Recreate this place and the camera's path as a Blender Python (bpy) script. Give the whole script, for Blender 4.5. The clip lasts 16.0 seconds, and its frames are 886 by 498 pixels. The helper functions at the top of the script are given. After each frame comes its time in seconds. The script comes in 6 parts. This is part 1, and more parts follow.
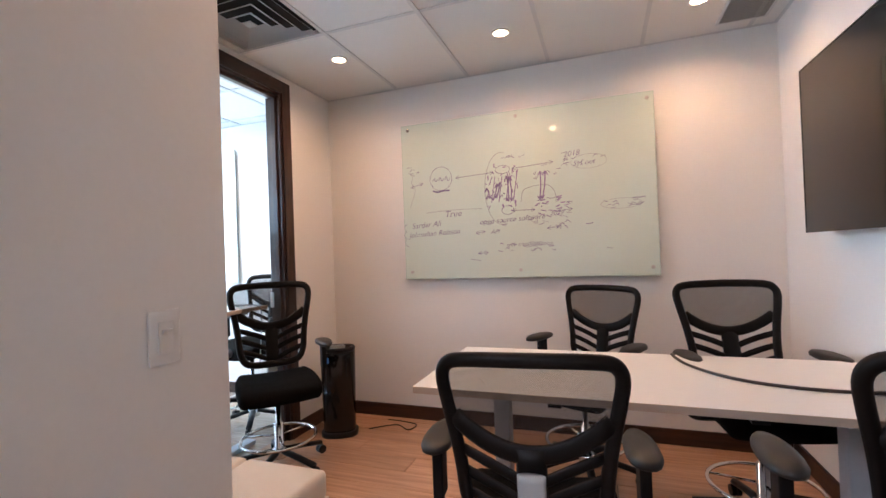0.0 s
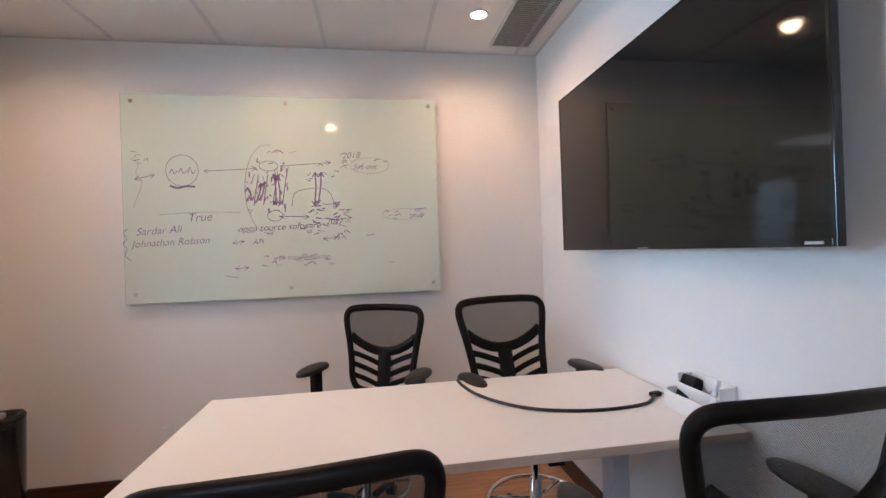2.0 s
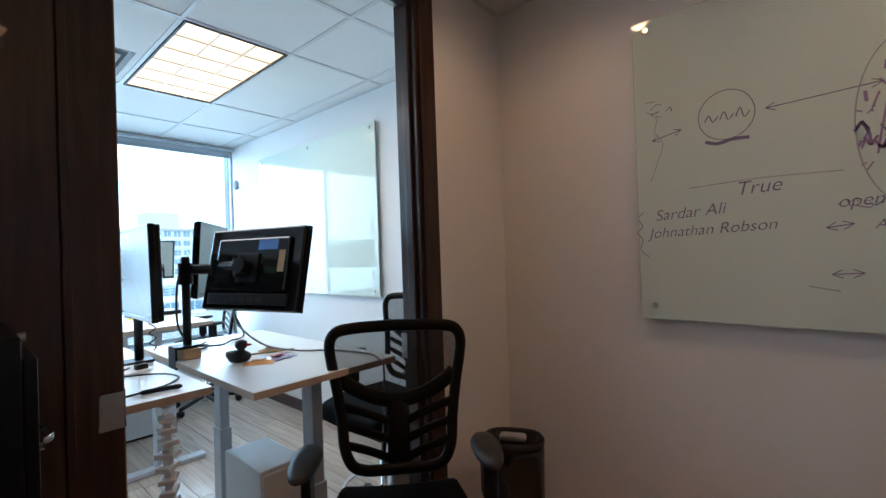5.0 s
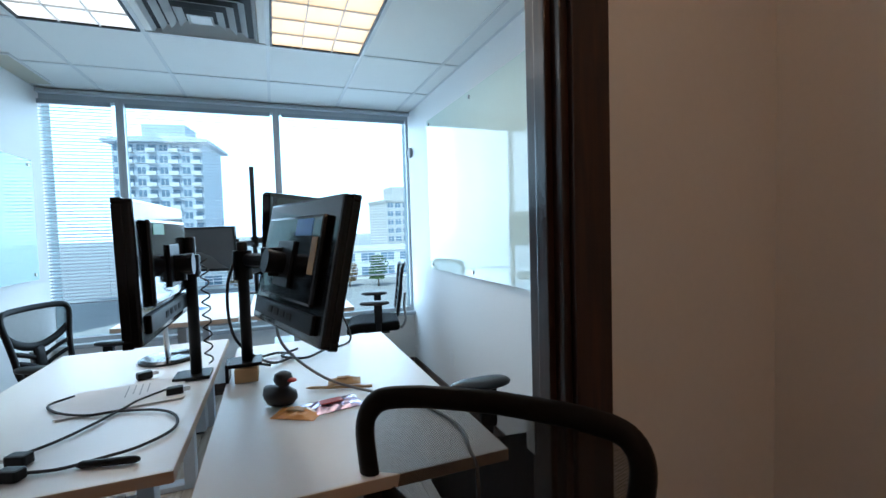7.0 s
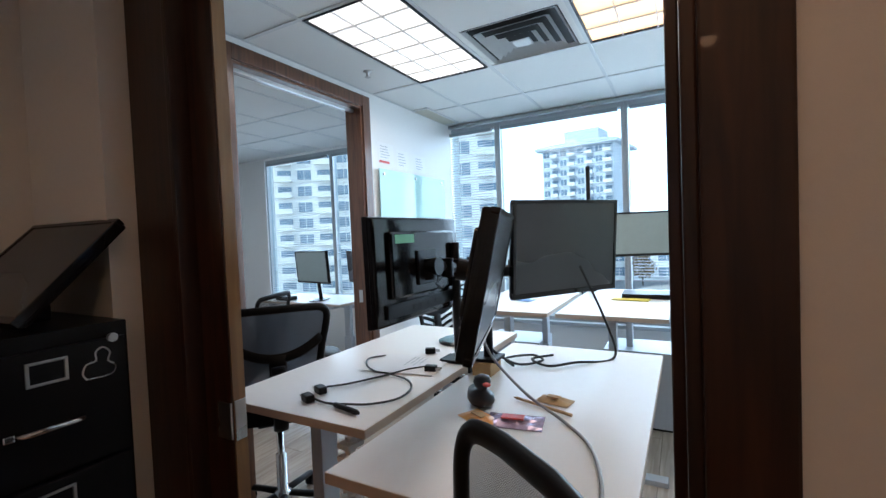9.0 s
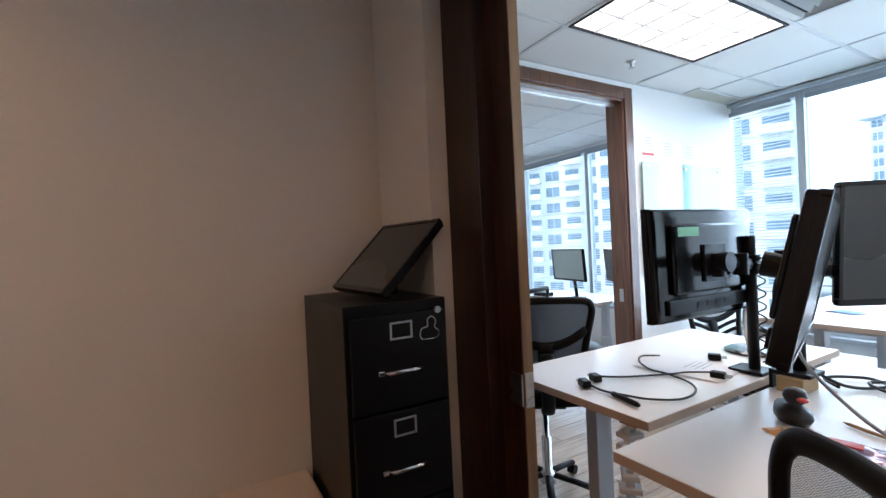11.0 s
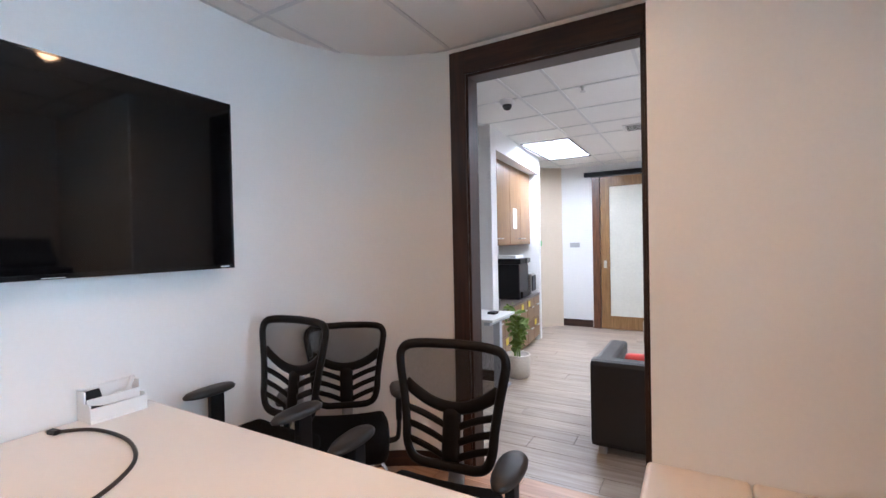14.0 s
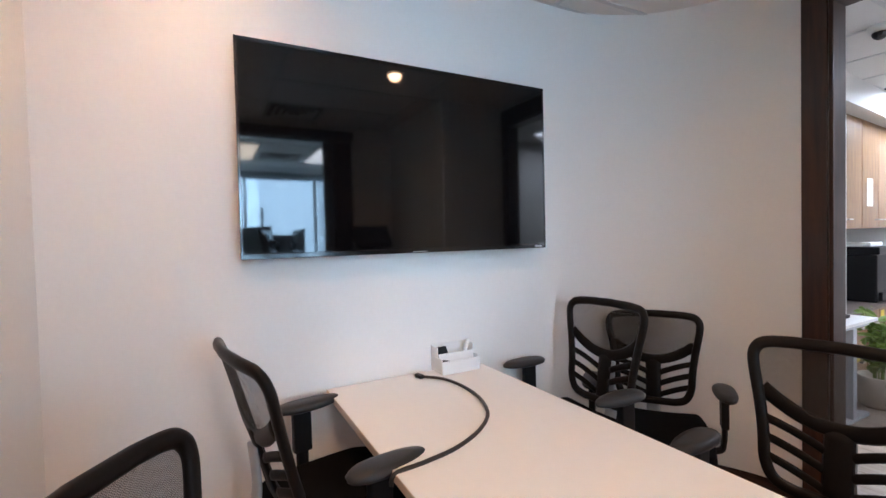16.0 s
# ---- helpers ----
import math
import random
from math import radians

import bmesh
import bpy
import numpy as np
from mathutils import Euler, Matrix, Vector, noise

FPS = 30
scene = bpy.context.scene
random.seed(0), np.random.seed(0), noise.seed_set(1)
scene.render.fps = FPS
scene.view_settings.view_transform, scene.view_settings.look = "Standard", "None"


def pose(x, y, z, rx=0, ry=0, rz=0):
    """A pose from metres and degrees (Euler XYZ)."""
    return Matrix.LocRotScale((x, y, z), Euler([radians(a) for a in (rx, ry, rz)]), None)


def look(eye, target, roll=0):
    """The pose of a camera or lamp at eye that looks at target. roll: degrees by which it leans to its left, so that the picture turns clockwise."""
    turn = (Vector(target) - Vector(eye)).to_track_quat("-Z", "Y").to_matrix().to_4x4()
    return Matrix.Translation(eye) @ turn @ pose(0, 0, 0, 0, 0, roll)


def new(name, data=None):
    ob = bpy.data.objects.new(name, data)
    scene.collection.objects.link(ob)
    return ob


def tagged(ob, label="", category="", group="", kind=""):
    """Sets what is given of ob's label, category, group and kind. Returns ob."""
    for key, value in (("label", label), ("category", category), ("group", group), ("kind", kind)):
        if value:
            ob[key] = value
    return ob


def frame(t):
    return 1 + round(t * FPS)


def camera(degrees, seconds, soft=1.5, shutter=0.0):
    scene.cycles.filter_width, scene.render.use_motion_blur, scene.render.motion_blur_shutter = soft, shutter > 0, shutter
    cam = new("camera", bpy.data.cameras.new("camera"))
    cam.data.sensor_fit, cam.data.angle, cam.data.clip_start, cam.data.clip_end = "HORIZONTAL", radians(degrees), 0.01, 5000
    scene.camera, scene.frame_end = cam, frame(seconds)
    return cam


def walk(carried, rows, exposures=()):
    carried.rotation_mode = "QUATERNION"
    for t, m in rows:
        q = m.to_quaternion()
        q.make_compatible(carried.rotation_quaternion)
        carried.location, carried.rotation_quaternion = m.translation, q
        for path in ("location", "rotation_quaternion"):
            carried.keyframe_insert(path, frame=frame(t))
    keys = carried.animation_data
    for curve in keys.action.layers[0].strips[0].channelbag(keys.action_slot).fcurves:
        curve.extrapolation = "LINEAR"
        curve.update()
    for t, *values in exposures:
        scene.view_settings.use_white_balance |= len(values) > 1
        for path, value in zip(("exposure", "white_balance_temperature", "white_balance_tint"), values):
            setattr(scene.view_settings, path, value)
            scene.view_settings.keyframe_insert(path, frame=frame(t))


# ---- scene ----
cam = camera(90.3, 16.0)

PATH = [
    (0, (1.003, 0.02, 1.326), (0.326, 1.902, 1.346), -2.1),
    (0.5, (0.971, 0.231, 1.363), (0.925, 2.23, 1.354), -2.3),
    (1, (0.964, 0.381, 1.374), (1.356, 2.342, 1.352), -2.5),
    (1.5, (0.99, 0.428, 1.38), (1.424, 2.381, 1.373), -2.3),
    (2, (0.953, 0.445, 1.381), (1.26, 2.421, 1.39), -1.9),
    (2.5, (0.859, 0.488, 1.386), (0.908, 2.488, 1.403), -1.8),
    (3, (0.802, 0.616, 1.374), (0.344, 2.562, 1.4), -1.9),
    (3.5, (0.777, 0.79, 1.405), (-0.255, 2.503, 1.426), -1.5),
    (4, (0.614, 0.932, 1.396), (-0.666, 2.469, 1.4), -1.8),
    (4.2, (0.505, 1.002, 1.399), (-0.791, 2.525, 1.411), -1.9),
    (6.3, (-0.324, 1.829, 1.477), (-1.888, 3.071, 1.375), -1.5),
    (6.5, (-0.385, 1.898, 1.477), (-2.035, 3.023, 1.369), -1.8),
    (7, (-0.461, 2.131, 1.477), (-2.327, 2.846, 1.381), -1.7),
    (7.5, (-0.542, 2.301, 1.48), (-2.523, 2.566, 1.393), -1.7),
    (8, (-0.633, 2.421, 1.51), (-2.618, 2.199, 1.416), -1.8),
    (8.2, (-0.626, 2.52, 1.504), (-2.576, 2.081, 1.42), -2.1),
    (10.3, (-0.523, 2.709, 1.505), (-1.918, 1.277, 1.455), -2.4),
    (10.5, (-0.509, 2.695, 1.498), (-1.795, 1.163, 1.463), -2.6),
    (11, (-0.459, 2.658, 1.488), (-1.457, 0.925, 1.472), -2.7),
    (11.5, (-0.401, 2.647, 1.483), (-1.029, 0.748, 1.479), -2.2),
    (12, (-0.33, 2.647, 1.486), (-0.607, 0.667, 1.482), -1.7),
    (12.5, (-0.276, 2.645, 1.485), (-0.236, 0.646, 1.475), -1.2),
    (13, (-0.206, 2.661, 1.482), (0.192, 0.701, 1.464), -1.0),
    (13.5, (-0.133, 2.67, 1.464), (0.589, 0.805, 1.441), -1.1),
    (14, (-0.03, 2.658, 1.464), (0.966, 0.923, 1.436), -1.2),
    (14.5, (0.049, 2.68, 1.467), (1.313, 1.131, 1.421), -1.0),
    (15, (0.125, 2.714, 1.452), (1.614, 1.381, 1.406), -1.0),
    (15.5, (0.191, 2.755, 1.446), (1.841, 1.626, 1.388), -1.1),
    (16, (0.21, 2.805, 1.426), (1.975, 1.866, 1.374), -1.4),
]
walk(cam, [(t, look(eye, target, roll)) for t, eye, target, roll in PATH],
     [(0, 1.9, 5700, 16), (0.7, 1.82, 5350, 13), (2.8, 1.75, 5380, 13), (3.5, 1.22, 5500, 13), (4.2, 0.92, 5550, 13), (5.5, 0.15, 5650, 11), (6.5, 0.0, 5650, 11), (7.0, -0.16, 5650, 11), (8.2, -0.24, 5950, 15), (10.3, 0.78, 6100, 19), (10.9, 0.6, 6150, 20), (11.4, 0.8, 6100, 21), (12.2, 1.6, 6000, 20), (12.8, 1.92, 5600, 15), (13.5, 1.95, 5580, 14), (14.5, 1.88, 5420, 13), (16, 1.88, 5480, 12)])

# ---- world, sun, exposure ----
world = bpy.data.worlds.new("world")
scene.world = world
world.use_nodes = True
wn = world.node_tree
sky = wn.nodes.new("ShaderNodeTexSky")
sky.sky_type = 'NISHITA'
sky.sun_disc = False
sky.sun_elevation = radians(48)
sky.sun_rotation = radians(125)
sky.dust_density = 1.5
wn.links.new(sky.outputs[0], wn.nodes["Background"].inputs[0])
wn.nodes["Background"].inputs[1].default_value = 0.15

sun_data = bpy.data.lights.new("sun", 'SUN')
sun_data.energy = 5.0
sun_data.angle = radians(0.5)
sun_data.color = (1.0, 0.95, 0.88)
sun = new("sun", sun_data)
sun.matrix_world = look((60, -40, 80), (0, 0, 0))

CEIL = 2.69
WARM = (1.0, 0.55, 0.27)


def lamp_area(name, x, y, z, sx, sy, watts, color, spread=170):
    d = bpy.data.lights.new(name, 'AREA')
    d.shape = 'RECTANGLE'
    d.size, d.size_y, d.energy, d.color, d.spread = sx, sy, watts, color, radians(spread)
    o = new(name, d)
    o.matrix_world = pose(x, y, z)
    return o


DOWNLIGHTS = [(-0.65, 2.64), (0.46, 2.73), (1.565, 2.82), (0.55, 1.5)]
for dx, dy in DOWNLIGHTS:
    d = bpy.data.lights.new("downlight_lamp", 'SPOT')
    d.energy, d.color, d.spot_size, d.spot_blend, d.shadow_soft_size = 11.2, WARM, radians(165), 0.9, 0.05
    o = new("downlight_lamp", d)
    o.matrix_world = pose(dx, dy, CEIL - 0.012)
# added area lamps in the window openings stand in for the sky's light
for wy, ww, power in ((0.64, 0.6, 14), (1.58, 1.18, 29), (2.85, 1.24, 47), (-1.35, 2.4, 45)):
    d = bpy.data.lights.new("window_daylight", 'AREA')
    d.shape, d.size, d.size_y, d.energy, d.color = 'RECTANGLE', ww, 1.9, power, (0.60, 0.84, 1.0)
    o = new("window_daylight", d)
    o.matrix_world = look((-4.985, wy, 1.62), (0, wy, 1.62))
lamp_area("office_lamp_south", -2.95, 1.16, CEIL - 0.03, 1.15, 0.52, 9, (1.0, 0.95, 0.88))
lamp_area("office_lamp_north", -2.95, 2.455, CEIL - 0.03, 1.15, 0.52, 9, (1.0, 0.82, 0.60))
lamp_area("corridor_lamp", 1.58, -3.34, CEIL - 0.03, 0.56, 1.2, 15, (0.95, 0.97, 1.0))
# unseen lamp, added to brighten the near corridor
lamp_area("corridor_fill_lamp", -0.3, -1.4, CEIL - 0.03, 0.56, 1.2, 13, (0.95, 0.97, 1.0))
# unseen lamp, added to brighten the second office
lamp_area("second_office_fill_lamp", -2.6, -1.2, CEIL - 0.03, 1.15, 0.52, 9, (1.0, 0.95, 0.88))


# ---- materials ----
def nodes_of(name):
    m = bpy.data.materials.new(name)
    m.use_nodes = True
    nt = m.node_tree
    return m, nt, nt.nodes["Principled BSDF"]


def surface(name, color, rough=0.5, metal=0.0, scale=30.0, vary=0.06, bump=0.0, bump_scale=200.0, coat=0.0, big=1.2, rough_vary=0.08):
    """A plain surface with variation at two scales, slight gloss change and fine relief."""
    m, nt, p = nodes_of(name)
    tc = nt.nodes.new("ShaderNodeTexCoord")
    n1, n2 = nt.nodes.new("ShaderNodeTexNoise"), nt.nodes.new("ShaderNodeTexNoise")
    n1.inputs["Scale"].default_value, n1.inputs["Detail"].default_value = scale, 4
    n2.inputs["Scale"].default_value, n2.inputs["Detail"].default_value = big, 3
    for n in (n1, n2):
        nt.links.new(tc.outputs["Object"], n.inputs["Vector"])
    add = nt.nodes.new("ShaderNodeMath")
    add.operation = 'ADD'
    nt.links.new(n1.outputs["Fac"], add.inputs[0])
    nt.links.new(n2.outputs["Fac"], add.inputs[1])
    ramp = nt.nodes.new("ShaderNodeMapRange")
    ramp.inputs["From Min"].default_value, ramp.inputs["From Max"].default_value = 0.6, 1.4
    ramp.inputs["To Min"].default_value, ramp.inputs["To Max"].default_value = 1 - vary, 1 + vary
    nt.links.new(add.outputs[0], ramp.inputs["Value"])
    mul = nt.nodes.new("ShaderNodeVectorMath")
    mul.operation = 'SCALE'
    mul.inputs[0].default_value = color
    nt.links.new(ramp.outputs[0], mul.inputs["Scale"])
    nt.links.new(mul.outputs[0], p.inputs["Base Color"])
    rr = nt.nodes.new("ShaderNodeMapRange")
    rr.inputs["From Min"].default_value, rr.inputs["From Max"].default_value = 0.3, 0.7
    rr.inputs["To Min"].default_value, rr.inputs["To Max"].default_value = max(0.02, rough - rough_vary), min(1, rough + rough_vary)
    nt.links.new(n2.outputs["Fac"], rr.inputs["Value"])
    nt.links.new(rr.outputs[0], p.inputs["Roughness"])
    p.inputs["Metallic"].default_value = metal
    p.inputs["Coat Weight"].default_value = coat
    if bump:
        n3 = nt.nodes.new("ShaderNodeTexNoise")
        n3.inputs["Scale"].default_value = bump_scale
        nt.links.new(tc.outputs["Object"], n3.inputs["Vector"])
        b = nt.nodes.new("ShaderNodeBump")
        b.inputs["Strength"].default_value, b.inputs["Distance"].default_value = bump, 0.002
        nt.links.new(n3.outputs["Fac"], b.inputs["Height"])
        nt.links.new(b.outputs[0], p.inputs["Normal"])
    return m


def wood(name, dark, light, axis=(1, 1, 12), scale=6.0, rough=0.35, coat=0.2, per_object=0.25):
    """Streaked wood: grain runs along the axis with the smallest factor."""
    m, nt, p = nodes_of(name)
    tc = nt.nodes.new("ShaderNodeTexCoord")
    mp = nt.nodes.new("ShaderNodeMapping")
    mp.inputs["Scale"].default_value = axis
    nt.links.new(tc.outputs["Object"], mp.inputs["Vector"])
    info = nt.nodes.new("ShaderNodeObjectInfo")
    off = nt.nodes.new("ShaderNodeVectorMath")
    off.operation = 'ADD'
    sc = nt.nodes.new("ShaderNodeMath")
    sc.operation = 'MULTIPLY'
    sc.inputs[1].default_value = 40
    nt.links.new(info.outputs["Random"], sc.inputs[0])
    nt.links.new(mp.outputs[0], off.inputs[0])
    nt.links.new(sc.outputs[0], off.inputs[1])
    n = nt.nodes.new("ShaderNodeTexNoise")
    n.inputs["Scale"].default_value, n.inputs["Detail"].default_value, n.inputs["Distortion"].default_value = scale, 6, 0.6
    nt.links.new(off.outputs[0], n.inputs["Vector"])
    cr = nt.nodes.new("ShaderNodeValToRGB")
    cr.color_ramp.elements[0].position, cr.color_ramp.elements[1].position = 0.3, 0.72
    cr.color_ramp.elements[0].color, cr.color_ramp.elements[1].color = (*dark, 1), (*light, 1)
    nt.links.new(n.outputs["Fac"], cr.inputs[0])
    mr = nt.nodes.new("ShaderNodeMapRange")
    mr.inputs["To Min"].default_value, mr.inputs["To Max"].default_value = 1 - per_object, 1 + per_object
    nt.links.new(info.outputs["Random"], mr.inputs["Value"])
    mul = nt.nodes.new("ShaderNodeVectorMath")
    mul.operation = 'SCALE'
    nt.links.new(cr.outputs[0], mul.inputs[0])
    nt.links.new(mr.outputs[0], mul.inputs["Scale"])
    nt.links.new(mul.outputs[0], p.inputs["Base Color"])
    p.inputs["Roughness"].default_value, p.inputs["Coat Weight"].default_value = rough, coat
    b = nt.nodes.new("ShaderNodeBump")
    b.inputs["Strength"].default_value, b.inputs["Distance"].default_value = 0.15, 0.002
    nt.links.new(n.outputs["Fac"], b.inputs["Height"])
    nt.links.new(b.outputs[0], p.inputs["Normal"])
    return m


def glowing(name, color, strength):
    m, nt, p = nodes_of(name)
    p.inputs["Base Color"].default_value = (*color, 1)
    p.inputs["Emission Color"].default_value = (*color, 1)
    p.inputs["Emission Strength"].default_value = strength
    return m


def pane_glass(name, tint=(1, 1, 1), clear=0.9, rough=0.0):
    """Thin clear sheet: mostly straight through, with a glossy reflection by Fresnel."""
    m, nt, p = nodes_of(name)
    nt.nodes.remove(p)
    out = nt.nodes["Material Output"]
    tr, gl, mix, fr = nt.nodes.new("ShaderNodeBsdfTransparent"), nt.nodes.new("ShaderNodeBsdfGlossy"), nt.nodes.new("ShaderNodeMixShader"), nt.nodes.new("ShaderNodeLayerWeight")
    tr.inputs["Color"].default_value = (*[c * clear for c in tint], 1)
    gl.inputs["Roughness"].default_value = rough
    pw, ad = nt.nodes.new("ShaderNodeMath"), nt.nodes.new("ShaderNodeMath")
    pw.operation, ad.operation = 'POWER', 'MULTIPLY_ADD'
    pw.inputs[1].default_value, ad.inputs[1].default_value, ad.inputs[2].default_value = 5.0, 0.9, 0.04
    nt.links.new(fr.outputs["Facing"], pw.inputs[0])
    nt.links.new(pw.outputs[0], ad.inputs[0])
    nt.links.new(ad.outputs[0], mix.inputs[0])
    nt.links.new(tr.outputs[0], mix.inputs[1])
    nt.links.new(gl.outputs[0], mix.inputs[2])
    nt.links.new(mix.outputs[0], out.inputs[0])
    return m


def mesh_fabric(name, color, holes=0.45, scale=420.0):
    """Open woven mesh: a fine grid of threads with see-through holes."""
    m, nt, p = nodes_of(name)
    out = nt.nodes["Material Output"]
    tc = nt.nodes.new("ShaderNodeTexCoord")
    ck = nt.nodes.new("ShaderNodeTexChecker")
    ck.inputs["Scale"].default_value = scale
    ck.inputs["Color1"].default_value, ck.inputs["Color2"].default_value = (0, 0, 0, 1), (1, 1, 1, 1)
    nt.links.new(tc.outputs["Object"], ck.inputs["Vector"])
    mr = nt.nodes.new("ShaderNodeMapRange")
    mr.inputs["To Min"].default_value, mr.inputs["To Max"].default_value = max(0, holes - 0.16), min(1, holes + 0.16)
    nt.links.new(ck.outputs["Fac"], mr.inputs["Value"])
    tr, mix = nt.nodes.new("ShaderNodeBsdfTransparent"), nt.nodes.new("ShaderNodeMixShader")
    nt.links.new(mr.outputs[0], mix.inputs[0])
    nt.links.new(p.outputs[0], mix.inputs[1])
    nt.links.new(tr.outputs[0], mix.inputs[2])
    nt.links.new(mix.outputs[0], out.inputs[0])
    p.inputs["Base Color"].default_value, p.inputs["Roughness"].default_value = (*color, 1), 0.7
    return m


M_WALL = surface("wall_paint", (0.78, 0.77, 0.75), 0.62, scale=60, vary=0.02, bump=0.12, bump_scale=350, big=0.7)
M_WALL_BEIGE = surface("beige_wall_paint", (0.62, 0.52, 0.40), 0.65, vary=0.02, bump=0.1, bump_scale=350)
M_CEIL = surface("ceiling_tile", (0.78, 0.77, 0.74), 0.9, scale=220, vary=0.05, bump=0.35, bump_scale=260)
M_GRID = surface("ceiling_grid_paint", (0.64, 0.64, 0.63), 0.5, vary=0.03)
M_DARKWOOD = wood("dark_stained_wood", (0.014, 0.005, 0.0034), (0.054, 0.020, 0.0105), axis=(9, 9, 0.7), scale=5, rough=0.38, coat=0.1, per_object=0.1)
M_DARKWOOD_H = wood("dark_stained_wood_level", (0.014, 0.005, 0.0034), (0.054, 0.020, 0.0105), axis=(0.7, 0.7, 9), scale=5, rough=0.38, coat=0.1, per_object=0.1)
M_REDWOOD = wood("red_brown_wood", (0.07, 0.026, 0.012), (0.17, 0.07, 0.032), axis=(9, 9, 0.7), scale=5, rough=0.35, coat=0.2, per_object=0.1)
M_OAK = wood("oak_veneer", (0.17, 0.085, 0.03), (0.29, 0.16, 0.06), axis=(8, 8, 0.6), scale=5, rough=0.4, per_object=0.08)
M_PLANK = wood("greige_plank", (0.29, 0.225, 0.17), (0.48, 0.40, 0.32), axis=(0.6, 10, 10), scale=4, rough=0.38, coat=0.15, per_object=0.12)
M_PLANK_WARM = wood("honey_plank", (0.36, 0.19, 0.105), (0.56, 0.33, 0.20), axis=(0.6, 10, 10), scale=4, rough=0.36, coat=0.15, per_object=0.12)
M_JOINT = surface("floor_joint", (0.10, 0.08, 0.06), 0.8)
M_TABLE = surface("white_laminate", (0.80, 0.79, 0.77), 0.35, vary=0.015, rough_vary=0.05, bump=0.04, bump_scale=600)
M_EDGE = surface("laminate_edge", (0.56, 0.45, 0.36), 0.45, vary=0.03)
M_BLACK = surface("black_plastic", (0.008, 0.008, 0.009), 0.42, vary=0.2, bump=0.1, bump_scale=900)
M_BROWNBLACK = surface("chair_frame_plastic", (0.008, 0.0062, 0.0056), 0.42, vary=0.15, bump=0.08, bump_scale=900)
M_PAD = surface("armrest_pad", (0.016, 0.0145, 0.0145), 0.42, vary=0.1, bump=0.15, bump_scale=500)
M_SEAT = surface("black_seat_fabric", (0.005, 0.0046, 0.0046), 0.9, scale=400, vary=0.35, bump=0.4, bump_scale=700)
for dull, level in ((M_SEAT, 0.08), (M_BROWNBLACK, 0.16), (M_BLACK, 0.22)):
    dull.node_tree.nodes["Principled BSDF"].inputs["Specular IOR Level"].default_value = level
M_GREYPL = surface("light_grey_plastic", (0.42, 0.42, 0.42), 0.4, vary=0.04)
M_MESH = mesh_fabric("mesh_back_fabric", (0.012, 0.0105, 0.010), 0.36, 420)
M_MESH_BLUE = mesh_fabric("blue_grey_mesh", (0.085, 0.115, 0.16), 0.04, 380)
M_CHROME = surface("chrome", (0.75, 0.75, 0.76), 0.12, metal=1.0, vary=0.02, rough_vary=0.04)
M_STEEL = surface("brushed_steel", (0.55, 0.54, 0.52), 0.32, metal=1.0, vary=0.05)
M_SCREEN = surface("tv_panel_glass", (0.003, 0.003, 0.0035), 0.045, vary=0.1, rough_vary=0.015, coat=0.0)
M_SCREEN_MATT = surface("monitor_panel", (0.035, 0.038, 0.042), 0.26, vary=0.05)
M_SCREEN_MATT.node_tree.nodes["Principled BSDF"].inputs["Specular IOR Level"].default_value = 0.85
M_GLOSSBLACK = surface("gloss_black_plastic", (0.008, 0.008, 0.009), 0.12, vary=0.1, rough_vary=0.04)
M_CABINET = surface("black_painted_steel", (0.005, 0.0055, 0.0075), 0.36, vary=0.1, bump=0.12, bump_scale=420)
M_CABINET.node_tree.nodes["Principled BSDF"].inputs["Specular IOR Level"].default_value = 0.22
M_LEATHER = surface("white_vinyl", (0.74, 0.66, 0.58), 0.38, vary=0.03, bump=0.2, bump_scale=260)
M_SOFA = surface("black_vinyl", (0.012, 0.012, 0.013), 0.35, vary=0.1, bump=0.25, bump_scale=200)
M_BOARD = surface("white_back_glass", (0.66, 0.76, 0.69), 0.05, vary=0.012, rough_vary=0.02, coat=0.3, big=2.0)
M_BOARD_EDGE = surface("glass_edge_green", (0.25, 0.45, 0.36), 0.15, vary=0.05)
M_INK = surface("blue_black_marker", (0.19, 0.155, 0.28), 0.6, vary=0.3)
M_INK_PURPLE = surface("purple_marker_smear", (0.33, 0.235, 0.42), 0.6, vary=0.3)
M_INK_GREY = surface("faded_marker", (0.36, 0.38, 0.40), 0.6, vary=0.2)
M_WHITEPL = surface("white_plastic", (0.78, 0.78, 0.77), 0.38, vary=0.02)
M_GREYMETAL = surface("light_grey_steel", (0.50, 0.53, 0.57), 0.42, vary=0.04)
M_ALU = surface("window_aluminium", (0.42, 0.45, 0.47), 0.4, metal=0.3, vary=0.04)
# slat colour darkened to stand for their backlit, shaded side
M_SLAT = surface("slat_shade_grey", (0.30, 0.34, 0.37), 0.5, vary=0.03)
M_GLASS = pane_glass("window_glass", (0.82, 0.96, 1.0), 0.97)
M_FROST = surface("frosted_glass", (0.62, 0.60, 0.52), 0.5, vary=0.06, big=3)
M_PAPER = surface("white_paper", (0.80, 0.80, 0.80), 0.8, vary=0.02)
M_CABLE = surface("black_cable", (0.010, 0.010, 0.010), 0.5, vary=0.1)
M_CABLE_BROWN = surface("brown_black_cable", (0.022, 0.015, 0.012), 0.45, vary=0.1)
M_CABLE_GREY = surface("grey_cable", (0.30, 0.31, 0.32), 0.5, vary=0.05)
M_DUCK = surface("black_rubber", (0.018, 0.017, 0.02), 0.4, vary=0.1)
M_RED = surface("red_plastic", (0.55, 0.04, 0.03), 0.4, vary=0.1)
